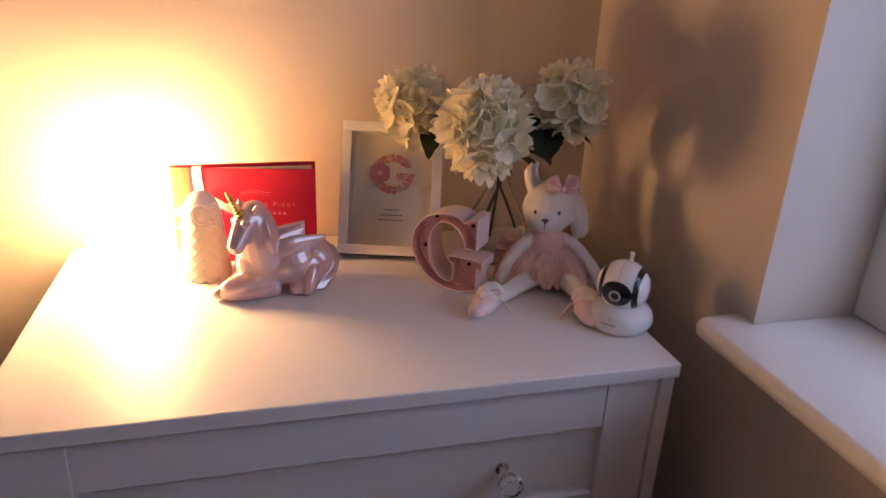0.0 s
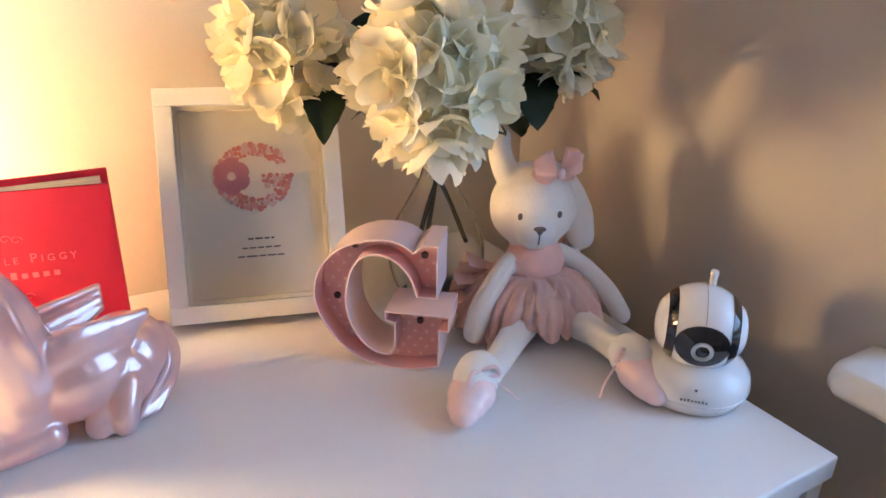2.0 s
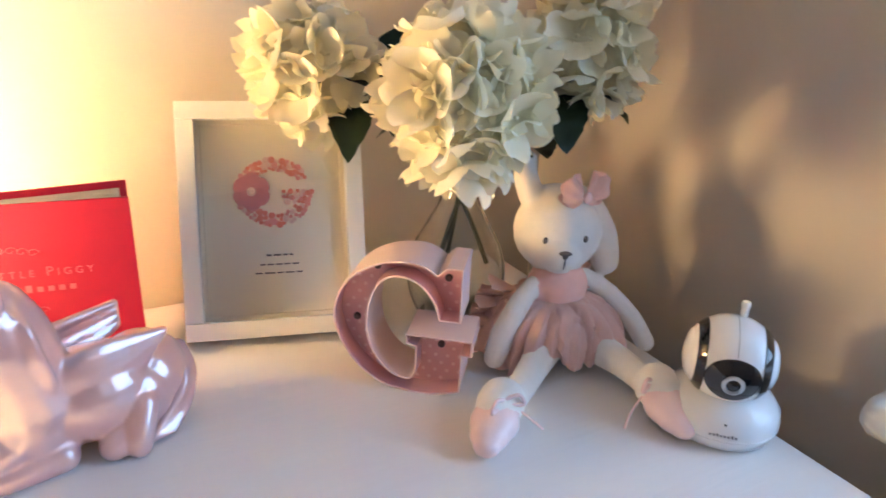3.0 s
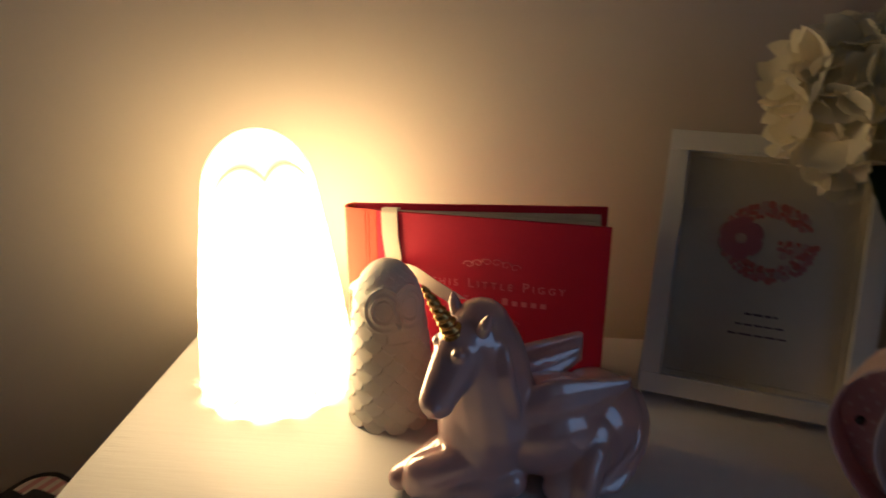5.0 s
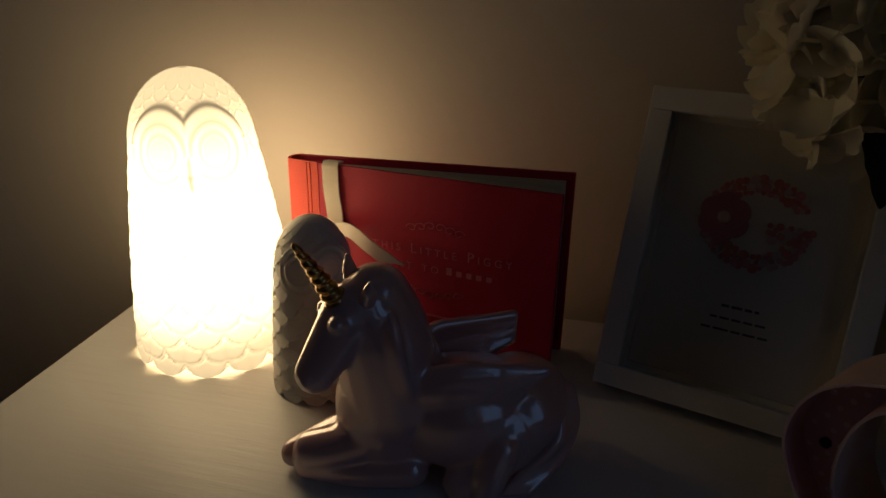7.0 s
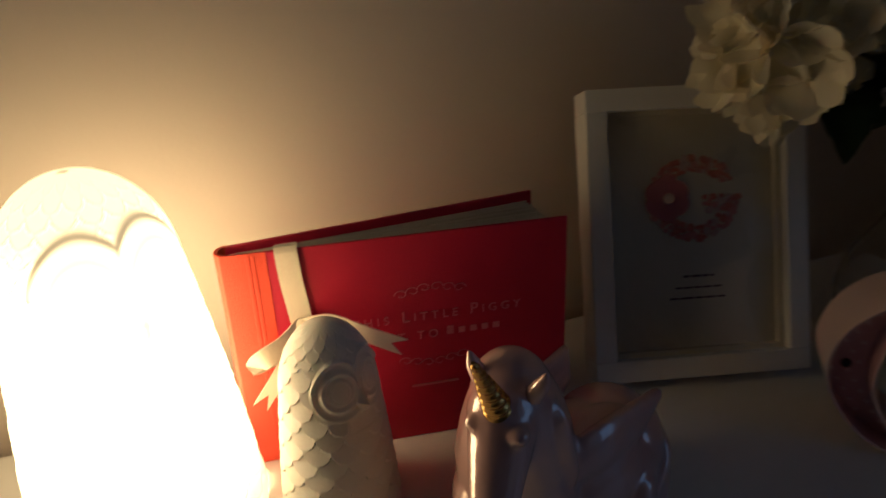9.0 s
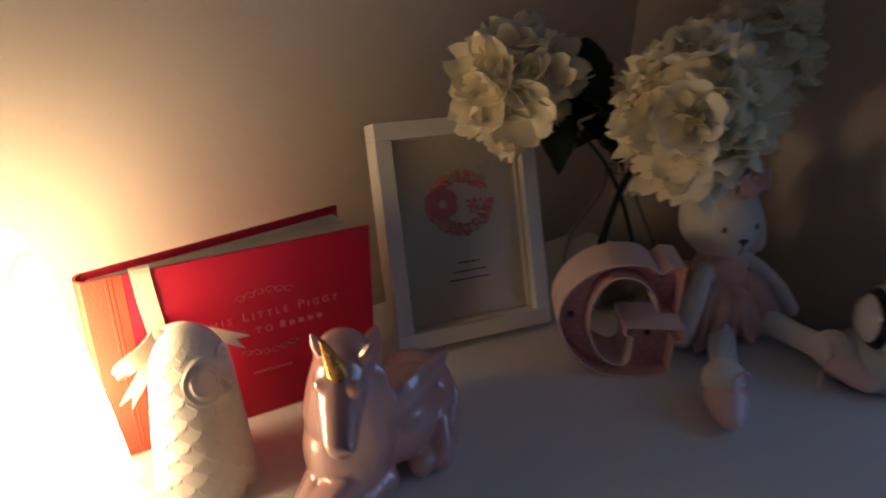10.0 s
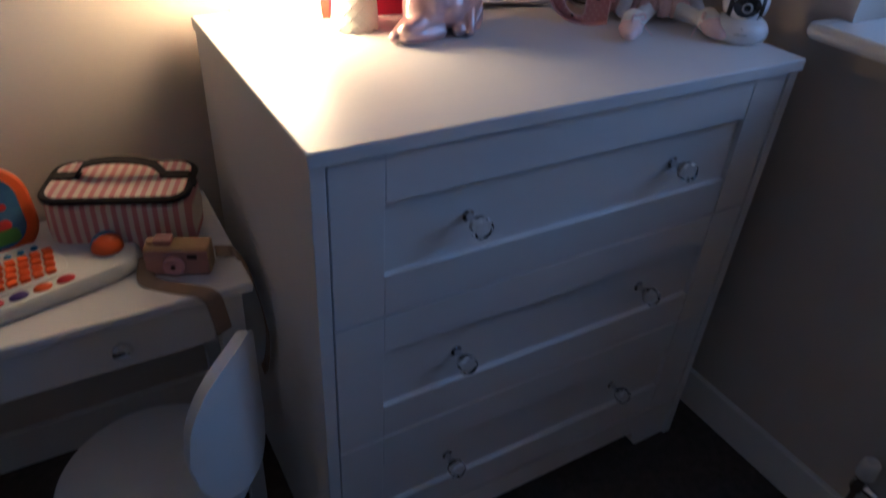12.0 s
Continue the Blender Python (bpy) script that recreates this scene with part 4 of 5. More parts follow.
# ---- plush rabbit ----
def rabbit():
    ox, oy = 0.705, 0.235
    HEAD = (0.7225, 0.276, 0.1135)
    prims = []

    def P(c, r, k):
        prims.append((Vector((c[0] - ox, c[1] - oy, c[2])), Vector((r, r, r)) if isinstance(r, (int, float)) else Vector(r), k))

    def limb(pts, radii, k, n=5):
        q = spline([Vector(p) for p in pts], n)
        m = len(q)
        for i, p in enumerate(q):
            t = i / (m - 1) * (len(radii) - 1)
            j = min(int(t), len(radii) - 2)
            P(p, radii[j] + (radii[j + 1] - radii[j]) * (t - j), k)

    # body, head, snout
    P((0.718, 0.268, 0.035), (0.034, 0.030, 0.037), 1)
    P((0.717, 0.262, 0.064), (0.0290, 0.0265, 0.0260), 1)
    P(HEAD, (0.0405, 0.0400, 0.0385), 0)
    P((0.708, 0.251, 0.103), (0.0200, 0.0170, 0.0175), 0)
    P((0.723, 0.280, 0.130), (0.0325, 0.032, 0.0250), 0)
    P((0.718, 0.258, 0.030), (0.050, 0.037, 0.026), 1)
    # ears: one up and folded, one hanging
    limb([(0.700, 0.290, 0.146), (0.698, 0.298, 0.163), (0.705, 0.302, 0.176)], [0.012, 0.011, 0.006], 0)
    limb([(0.743, 0.278, 0.142), (0.758, 0.274, 0.128), (0.767, 0.266, 0.104), (0.769, 0.258, 0.082)], [0.012, 0.0140, 0.0160, 0.0130], 0)
    # arms
    limb([(0.690, 0.262, 0.070), (0.670, 0.254, 0.058), (0.653, 0.250, 0.034), (0.646, 0.250, 0.014)], [0.0085, 0.0100, 0.0115, 0.0100], 0)
    limb([(0.744, 0.256, 0.071), (0.762, 0.242, 0.058), (0.778, 0.224, 0.036), (0.786, 0.210, 0.016)], [0.0088, 0.0092, 0.0100, 0.0090], 0)
    # legs
    limb([(0.695, 0.240, 0.020), (0.662, 0.216, 0.018), (0.628, 0.192, 0.016), (0.604, 0.178, 0.017)], [0.017, 0.0132, 0.0115, 0.0120], 0)
    limb([(0.732, 0.232, 0.020), (0.738, 0.192, 0.018), (0.737, 0.158, 0.016), (0.732, 0.138, 0.017)], [0.017, 0.0132, 0.0115, 0.0120], 0)
    # ankle frills and shoes
    P((0.607, 0.182, 0.022), (0.0190, 0.0185, 0.0190), 0)
    P((0.597, 0.178, 0.026), (0.0140, 0.0140, 0.0120), 0)
    P((0.734, 0.146, 0.022), (0.0185, 0.0170, 0.0190), 0)
    P((0.732, 0.136, 0.026), (0.0140, 0.0130, 0.0120), 0)
    for c, r in (((0.593, 0.170, 0.0150), (0.0195, 0.0190, 0.0150)), ((0.584, 0.162, 0.0125), (0.0160, 0.0150, 0.0120)), ((0.577, 0.155, 0.0105), (0.0115, 0.0105, 0.0090))):
        P(c, r, 2)
    for c, r in (((0.729, 0.128, 0.0155), (0.0190, 0.0195, 0.0155)), ((0.726, 0.116, 0.0125), (0.0155, 0.0160, 0.0120)), ((0.724, 0.106, 0.0105), (0.0105, 0.0110, 0.0090))):
        P(c, r, 2)
    bm = bmesh.new()
    for c, r, k in prims:
        ball(bm, c, tuple(r), 16, 12)
    body = melt(bm, 0.0024, 4)
    mids = np.array([f.calc_center_median()[:] for f in body.faces])
    near = np.array([(((mids - np.array(c[:])) / np.array(r[:])) ** 2).sum(1) for c, r, k in prims]).argmin(0)
    for f, i in zip(body.faces, near):
        f.material_index = prims[i][2]
    # gathered tulle skirt, two uneven layers
    rnd = random.Random(8)
    for layer, (z0, z1, r0, r1) in enumerate(((0.056, 0.008, 0.027, 0.062), (0.057, 0.012, 0.028, 0.066), (0.058, 0.018, 0.029, 0.063), (0.059, 0.024, 0.029, 0.058), (0.060, 0.032, 0.029, 0.050))):
        n, m2 = 168, 10
        ph = [rnd.uniform(0, 6.28) for _ in range(4)]
        nf, ng = rnd.choice((6, 7, 8)), rnd.choice((15, 17, 19))
        rows = []
        for j in range(m2 + 1):
            t = j / m2
            row = []
            for i in range(n):
                a = 2 * math.pi * i / n
                fold = math.sin(a * nf + ph[0] + 1.3 * math.sin(3 * a + ph[2])) * 0.8 + math.sin(a * ng + ph[1] + 0.9 * math.sin(5 * a) + 2 * t) * 0.45 + 0.25 * math.sin(a * 41 + 5 * t + ph[3]) + 0.5 * math.sin(a * 4 + ph[3]) * math.sin(6 * t + ph[1])
                r = r0 + (r1 - r0) * (1 - (1 - t) ** 2.2) + fold * (0.0020 + 0.0075 * t)
                z = z0 + (z1 - z0) * t ** 1.7 + (0.008 * math.sin(a * 3 + ph[2]) + 0.007 * math.sin(a * 7 + ph[3]) + 0.004 * math.sin(a * 15 + ph[0]) + 0.002 * math.sin(a * 33 + ph[1])) * t
                front = max(0.0, -math.sin(a))
                x, y = r * math.cos(a) * 1.02, r * math.sin(a) * (0.74 + 0.10 * front)
                if y > 0.05:
                    y = 0.05
                row.append(body.verts.new((0.718 - ox + x, 0.262 - oy + y, max(0.004, z))))
            rows.append(row)
        for p, q in zip(rows, rows[1:]):
            for i in range(n):
                body.faces.new((p[i], p[(i + 1) % n], q[(i + 1) % n], q[i])).material_index = 3
    # tulle standing out behind both arms
    for w, reach, top in ((-1, 0.076, 0.078), (1, 0.064, 0.082)):
        for lay in range(2):
            ph = rnd.uniform(0, 6.28)
            rows = []
            for j in range(9):
                t = j / 8
                row = []
                for i in range(31):
                    u = i / 30
                    a = -0.25 + 1.25 * u
                    r = 0.016 + (reach - 0.006 * lay - 0.016) * t * (1 - 0.28 * max(0.0, u - 0.55) + 0.03 * math.sin(u * 23 + ph))
                    z = 0.028 + (top - 0.040) * math.sin(a) * (0.25 + 0.75 * t) + 0.012 * u
                    y = 0.022 + 0.008 * lay + 0.0065 * t * math.sin(u * 19 + ph) + 0.003 * math.sin(u * 37 + 3 * t)
                    row.append(body.verts.new((0.718 - ox + w * r * math.cos(a * 0.55), 0.262 - oy + y, max(0.005, z))))
                rows.append(row)
            for p, q in zip(rows, rows[1:]):
                for i in range(30):
                    body.faces.new((p[i], p[i + 1], q[i + 1], q[i])).material_index = 3
    # soft gathered bow between the ears
    hb = Vector((0.730 - ox, 0.253 - oy, 0.151))
    for w in (-1, 1):
        for side in (-1, 1):
            rows = []
            ph = rnd.uniform(0, 6.28)
            for j in range(8):
                t = j / 7
                row = []
                for i in range(25):
                    a = (-1.0 + 2.0 * i / 24) * 1.2
                    r = 0.003 + 0.025 * t * (0.84 + 0.16 * math.cos(2.2 * a) + 0.05 * math.sin(3.5 * a + ph))
                    puff = side * 0.0085 * math.sin(math.pi * t ** 0.8) * math.cos(a * 1.3) + 0.0024 * t * math.sin(8 * a + ph)
                    row.append(body.verts.new(hb + Vector((w * r * math.cos(a), puff, 0.80 * r * math.sin(a) + 0.006 * t))))
                rows.append(row)
            for p, q in zip(rows, rows[1:]):
                for i in range(24):
                    body.faces.new((p[i], p[i + 1], q[i + 1], q[i])).material_index = 3
    k0 = set(body.faces)
    ball(body, hb + Vector((0, -0.004, 0)), (0.0045, 0.004, 0.0055), 12, 8)
    # ankle bows
    for c, d in (((0.600, 0.170, 0.033), 1), ((0.722, 0.142, 0.033), -1)):
        for s in (-1, 1):
            pts = spline([Vector((c[0] - ox, c[1] - oy, c[2])), Vector((c[0] - ox + s * 0.010, c[1] - oy - 0.004, c[2] + 0.004)), Vector((c[0] - ox + s * 0.014, c[1] - oy - 0.006, c[2] - 0.004)), Vector((c[0] - ox + s * 0.003, c[1] - oy - 0.002, c[2] - 0.003))], 4)
            tube(body, pts, 0.0016, 6)
        pts = spline([Vector((c[0] - ox + 0.012 * d, c[1] - oy - 0.004, c[2] - 0.010)), Vector((c[0] - ox + 0.024 * d, c[1] - oy - 0.006, c[2] - 0.022)), Vector((c[0] - ox + 0.032 * d, c[1] - oy - 0.010, 0.003))], 4)
        tube(body, pts, 0.0011, 6)
    for f in body.faces:
        if f not in k0:
            f.material_index = 2
    k1 = set(body.faces)
    # stitched eyes, nose and mouth, laid on the skin
    skin = BVHTree.FromBMesh(body)
    hc = Vector((HEAD[0] - ox, HEAD[1] - oy, 0.110))

    def on_skin(x, y, z):
        t = Vector((x - ox, y - oy, z))
        d = (t - Vector((hc.x, hc.y, z))).normalized()
        hit = skin.ray_cast(t + d * 0.05, -d)[0]
        return (hit if hit else t) + d * 0.0004

    for q in ((0.688, 0.250, 0.1165), (0.722, 0.231, 0.1185)):
        ball(body, on_skin(*q), (0.0023, 0.0019, 0.0032), 12, 8)
    nb = on_skin(0.7015, 0.237, 0.1085)
    turn = pose(0, 0, 0, 0, 0, -30).to_3x3()
    ball(body, nb, (0.0056, 0.0022, 0.0024), 14, 8, turn)
    ball(body, nb + Vector((0, 0, -0.0026)), (0.0027, 0.0020, 0.0026), 12, 8, turn)
    tube(body, [on_skin(0.7015, 0.237, z) for z in (0.1050, 0.1010, 0.0970, 0.0935)], 0.0007, 6)
    for f in body.faces:
        if f not in k1:
            f.material_index = 4
    low = min(v.co.z for v in body.verts)
    for v in body.verts:
        v.co.z -= low
    ob = part("plush_rabbit", body, [M_PLUSH, M_DRESS, M_SATIN, M_TULLE, M_GREYTHREAD], None, angle=70)
    ob.matrix_basis = pose(ox + 0.0005, oy + 0.002, H)
    return tagged(ob, "white plush rabbit doll in a pink tulle ballet dress, sitting", "soft toy")


rabbit()


# ---- baby monitor camera ----
def monitor():
    c = thing("baby_monitor", pose(0.7690, 0.112, H, 0, 0, -46), "white and black pan-tilt baby monitor camera on a round base", "baby monitor")
    bm = bmesh.new()
    lathe(bm, [(0, 0.0), (0.035, 0.0), (0.0410, 0.003), (0.0446, 0.011), (0.0452, 0.017), (0.0436, 0.024), (0.0390, 0.0305), (0.0310, 0.0355), (0.0255, 0.0375), (0, 0.0375)], 56)
    base = part("base", bm, M_PLASTIC, c)
    bm = bmesh.new()
    lathe(bm, [(0.0448, 0.0125), (0.0453, 0.0130), (0.0448, 0.0135)], 56)
    part("seam", bm, M_PLASTIC, base)
    bm = bmesh.new()
    for i in range(8):
        box(bm, -0.0105 + i * 0.0026, -0.0105 + i * 0.0026 + 0.0015, -0.0002, 0.0006, -0.0008, 0.0008 + (0.0006 if i in (2, 6) else 0))
    logo = part("logo_bars", bm, M_GREY, base)
    logo.matrix_basis = pose(0.0, -0.0451, 0.0180, -10, 0, 0)
    bm = bmesh.new()
    lathe(bm, [(0, 0), (0.0008, 0), (0.0008, 0.0006), (0, 0.0006)], 10, pose(0, -0.0420, 0.0260, 60, 0, 0))
    part("microphone_hole", bm, M_BLACK, base)
    # round head, tilted down a little, on a horizontal axle
    hm = pose(0, 0, 0.0600, 0, 0, 0)
    R = 0.0345
    bm = bmesh.new()
    ball(bm, (0, 0, 0), (R * 1.02, R, R), 64, 40, m=None)
    for v in bm.verts:
        v.co = hm @ v.co
    head = part("head", bm, M_PLASTIC, c)
    for s in (-1, 1):
        bm = bmesh.new()
        # black cheek band and white end cap
        prof = [(math.sqrt(max(0.0, 1 - (x / 1.02) ** 2)) * R + 0.0007, x * R) for x in np.linspace(0.58, 0.77, 8)]
        lathe(bm, [(prof[0][0] - 0.002, prof[0][1])] + prof + [(prof[-1][0] - 0.003, prof[-1][1])], 56, hm @ pose(0, 0, 0, 0, 90 * s, 0))
        part("side_band", bm, M_BLACK, head, "gloss black band")
        bm = bmesh.new()
        lathe(bm, [(0.0185, 0.0270), (0.0196, 0.0285), (0.0182, 0.0308), (0.0130, 0.0332), (0.0, 0.0348)], 40, hm @ pose(0, 0, 0, 0, 90 * s, 0))
        part("end_cap", bm, M_PLASTIC, head)
    bm = bmesh.new()
    seam = [hm @ Vector((0.0, -math.cos(a) * (R + 0.0001), math.sin(a) * (R + 0.0001))) for a in np.linspace(0.50, 2.6, 30)]
    tube(bm, seam, 0.00025, 5)
    part("seam", bm, M_GREY, head)
    # lens face: gloss black lozenge with a ringed lens
    bm = bmesh.new()
    fm = hm @ pose(0, 0, 0, 4, 0, 0)
    n, rows = 48, []
    for t in (0.0, 0.3, 0.6, 0.85, 0.97, 1.0):
        row = []
        for i in range(n):
            a = 2 * math.pi * i / n
            x, z = 0.0205 * t * math.cos(a), 0.0178 * t * math.sin(a)
            y = -math.sqrt(max(0, R * R - x * x - z * z)) - (0.0012 if t < 1 else -0.0006)
            row.append(bm.verts.new(fm @ Vector((x, y, z))))
        rows.append(row)
    for p, q in zip(rows, rows[1:]):
        for i in range(n):
            bm.faces.new((p[i], p[(i + 1) % n], q[(i + 1) % n], q[i]))
    bmesh.ops.remove_doubles(bm, verts=bm.verts, dist=1e-6)
    facep = part("lens_panel", bm, M_BLACK, head, "gloss black lens panel")
    bm = bmesh.new()
    lathe(bm, [(0.0050, 0.0), (0.0050, 0.0008), (0.0072, 0.0012), (0.0082, 0.0006), (0.0082, 0.0)], 32, fm @ Matrix.Translation((0, -R - 0.0011, -0.001)) @ pose(0, 0, 0, 90, 0, 0))
    part("lens_ring", bm, M_LENSRING, facep, "silver ring")
    bm = bmesh.new()
    lathe(bm, [(0.0045, 0.0), (0.0035, 0.0009), (0, 0.0013)], 24, fm @ Matrix.Translation((0, -R - 0.0012, -0.001)) @ pose(0, 0, 0, 90, 0, 0))
    part("lens", bm, M_BLACK, facep)
    bm = bmesh.new()
    lathe(bm, [(0.0, 0.0905), (0.0020, 0.0905), (0.0030, 0.0890), (0.0027, 0.1010), (0.0035, 0.1040), (0.0027, 0.1065), (0, 0.1072)], 18, pose(0, 0, 0, 0, 0, 0) @ Matrix.Translation((0.004, 0.006, 0)))
    part("antenna", bm, M_PLASTIC, c)
    return c


monitor()


# ---- vase of hydrangeas ----
VASE = (0.672, 0.366)


def vase():
    v = thing("vase", pose(*VASE, H), "clear glass bulb vase holding three hydrangea stems", "vase")
    bm = bmesh.new()
    outer = spline([Vector(p) for p in ((0.030, 0.0, 0.0), (0.042, 0.012, 0), (0.0495, 0.040, 0), (0.046, 0.070, 0), (0.032, 0.098, 0), (0.020, 0.122, 0), (0.0165, 0.140, 0), (0.0185, 0.152, 0))], 5)
    inner = [Vector((max(0.002, p.x - 0.0022), max(p.y, 0.006), 0)) for p in outer]
    lathe(bm, [(0, 0.0)] + [(p.x, p.y) for p in outer] + [(p.x, p.y) for p in inner[::-1]] + [(0, 0.006)], 48)
    part("glass_body", bm, M_CLEAR, v, angle=70)
    return v


vase()


def petal(bm, ang, ln, wd, cup, rnd):
    """One rounded, cupped and slightly waved petal."""
    n, m2 = 8, 6
    ph, wv = rnd.uniform(0, 6), rnd.uniform(0.8, 1.8)
    rows = []
    for i in range(n + 1):
        t = 0.03 + 0.985 * (0.5 - 0.5 * math.cos(math.pi * (0.10 + 0.90 * i / n)))
        w = wd * max(0.02, 1 - abs((t - 0.54) / 0.49) ** 2.7) ** 0.42 * (0.50 + 0.50 * min(1.0, t / 0.50))
        row = []
        for j in range(m2 + 1):
            s = j / m2 * 2 - 1
            x = ln * t * (1 - (0.05 * (1 - abs(s)) if t > 0.93 else 0))
            y = w * s
            z = cup * (t * t * 0.8 + 0.30 * s * s * t) * ln - 0.16 * ln * max(0, t - 0.6) + wv * 0.0012 * math.sin(3.6 * s + ph + 2.5 * t) * t
            row.append(bm.verts.new((x * math.cos(ang) - y * math.sin(ang), x * math.sin(ang) + y * math.cos(ang), z)))
        rows.append(row)
    for a, b in zip(rows, rows[1:]):
        for j in range(m2):
            bm.faces.new((a[j], a[j + 1], b[j + 1], b[j]))


def floret_meshes():
    out = []
    for k in range(7):
        rnd = random.Random(50 + k)
        bm = bmesh.new()
        cup = rnd.uniform(0.05, 0.75)
        for q in range(4):
            petal(bm, q * math.pi / 2 + rnd.uniform(-0.16, 0.16), rnd.uniform(0.0180, 0.0210), rnd.uniform(0.0118, 0.0138), cup + rnd.uniform(-0.15, 0.2), rnd)
        ball(bm, (0, 0, 0.0012), (0.0018, 0.0018, 0.0016), 8, 6)
        me = bpy.data.meshes.new("floret")
        bm.to_mesh(me)
        bm.free()
        me.materials.append(M_PETAL)
        me.shade_smooth()
        out.append(me)
    return out


FLORETS = floret_meshes()


def leaf(parent, m, ln, wd, bend):
    bm = bmesh.new()
    n, m2 = 14, 6
    rows = []
    for i in range(n + 1):
        t = i / n
        w = wd * math.sin(math.pi * t ** 0.8) ** 0.8 * (1 + 0.09 * ((i * 3) % 2)) + 0.0004
        rows.append([bm.verts.new((ln * t, w * (j / m2 * 2 - 1), 0.25 * w * abs(j / m2 * 2 - 1) - bend * ln * t * t + 0.0012 * math.sin(t * 24) * abs(j / m2 * 2 - 1))) for j in range(m2 + 1)])
    for a, b in zip(rows, rows[1:]):
        for j in range(m2):
            bm.faces.new((a[j], a[j + 1], b[j + 1], b[j]))
    bmesh.ops.solidify(bm, geom=bm.faces[:], thickness=0.0005)
    o = part("leaf", bm, M_LEAF, parent)
    o.matrix_basis = m
    return o


def hydrangea(centre, rad, count, seed, foot, leaves):
    rnd = random.Random(seed)
    C = Vector(centre)
    neck = Vector((VASE[0] + (C.x - VASE[0]) * 0.06, VASE[1] + (C.y - VASE[1]) * 0.06, H + 0.140))
    F = Vector((VASE[0] + foot[0], VASE[1] + foot[1], H + foot[2]))
    fl = thing("hydrangea_stem", pose(*F), "cream artificial hydrangea with dark green leaves in the vase", "flower", "hydrangeas in the vase")
    bm = bmesh.new()
    mid = neck.lerp(C, 0.5) + Vector((0, 0, 0.012))
    path = spline([F - F, neck - F, mid - F, C - F], 8)
    tube(bm, path, [0.0024, 0.0022, 0.0020], 9)
    part("stem", bm, M_STEM, fl)
    # branching stalks inside the head
    bm = bmesh.new()
    ax = (C - mid).normalized()
    dirs = []
    k = 0
    while len(dirs) < count:
        z = 1 - 2 * (k + 0.5) / (count * 1.22)
        ph = k * 2.39996 + seed
        k += 1
        d = Vector((math.sqrt(max(0, 1 - z * z)) * math.cos(ph), math.sqrt(max(0, 1 - z * z)) * math.sin(ph), z))
        d = Vector((0, 0, 1)).rotation_difference(ax) @ d
        dirs.append((d + Vector((rnd.uniform(-1, 1), rnd.uniform(-1, 1), rnd.uniform(-1, 1))) * 0.14).normalized())
        if k > count * 1.21:
            break
    for i, d in enumerate(dirs):
        r = rad * rnd.uniform(0.80, 1.04)
        p = C + Vector((d.x, d.y, d.z * 1.20)) * r
        if i % 2 == 0:
            tube(bm, [mid.lerp(C, 0.7) - F, C.lerp(p, 0.45) - F, p - F - d * 0.002], 0.0008, 5)
        o = new("floret", FLORETS[rnd.randrange(7)])
        o.parent = fl
        q = Vector((0, 0, 1)).rotation_difference((d + Vector((rnd.uniform(-1, 1), rnd.uniform(-1, 1), rnd.uniform(-1, 1))) * 0.30).normalized())
        s = rnd.uniform(1.08, 1.38)
        o.matrix_basis = Matrix.LocRotScale(p - F, q @ Euler((0, 0, rnd.uniform(0, 6.28))).to_quaternion(), (s, s, s))
    part("stalks", bm, M_STEM, fl)
    for (pos, rz, ry, ln, wd, bend) in leaves:
        leaf(fl, pose(pos[0] - F.x, pos[1] - F.y, pos[2] - F.z, 0, ry, rz), ln, wd, bend)
    return fl


hydrangea((0.540, 0.393, 1.098), 0.039, 44, 3, (0.030, -0.010, 0.055), (((0.569, 0.381, 1.080), -120, 25, 0.060, 0.019, 0.5), ((0.584, 0.374, 1.075), 100, 10, 0.055, 0.022, 0.3), ((0.579, 0.374, 1.080), -35, 5, 0.055, 0.022, 0.3), ((0.588, 0.363, 1.067), 40, -62, 0.082, 0.028, 0.15), ((0.588, 0.361, 1.077), 170, -30, 0.050, 0.026, 0.2), ((0.586, 0.359, 1.065), -60, 30, 0.060, 0.024, 0.2)))
hydrangea((0.604, 0.260, 1.094), 0.046, 62, 9, (-0.004, 0.020, 0.030), (((0.642, 0.311, 1.061), 15, -10, 0.070, 0.028, 0.3), ((0.637, 0.321, 1.071), 150, 5, 0.070, 0.028, 0.3), ((0.652, 0.316, 1.051), 5, 18, 0.075, 0.030, 0.3), ((0.627, 0.326, 1.076), 165, -22, 0.065, 0.024, 0.3), ((0.655, 0.311, 1.066), 10, -38, 0.062, 0.024, 0.25), ((0.655, 0.318, 1.072), -22, -18, 0.060, 0.025, 0.35), ((0.597, 0.336, 1.076), 140, -30, 0.058, 0.023, 0.3), ((0.659, 0.308, 1.058), -5, -14, 0.082, 0.034, 0.25), ((0.663, 0.302, 1.052), 14, 6, 0.080, 0.032, 0.3)))
hydrangea((0.740, 0.287, 1.122), 0.038, 38, 17, (-0.026, -0.006, 0.060), (((0.709, 0.291, 1.094), -150, -8, 0.055, 0.026, 0.2), ((0.704, 0.291, 1.089), -95, 30, 0.058, 0.026, 0.3), ((0.699, 0.294, 1.099), 180, 0, 0.050, 0.024, 0.3), ((0.729, 0.279, 1.089), -20, 12, 0.055, 0.02, 0.3)))


# ---- child's desk and what stands on it ----
DZ = 0.55


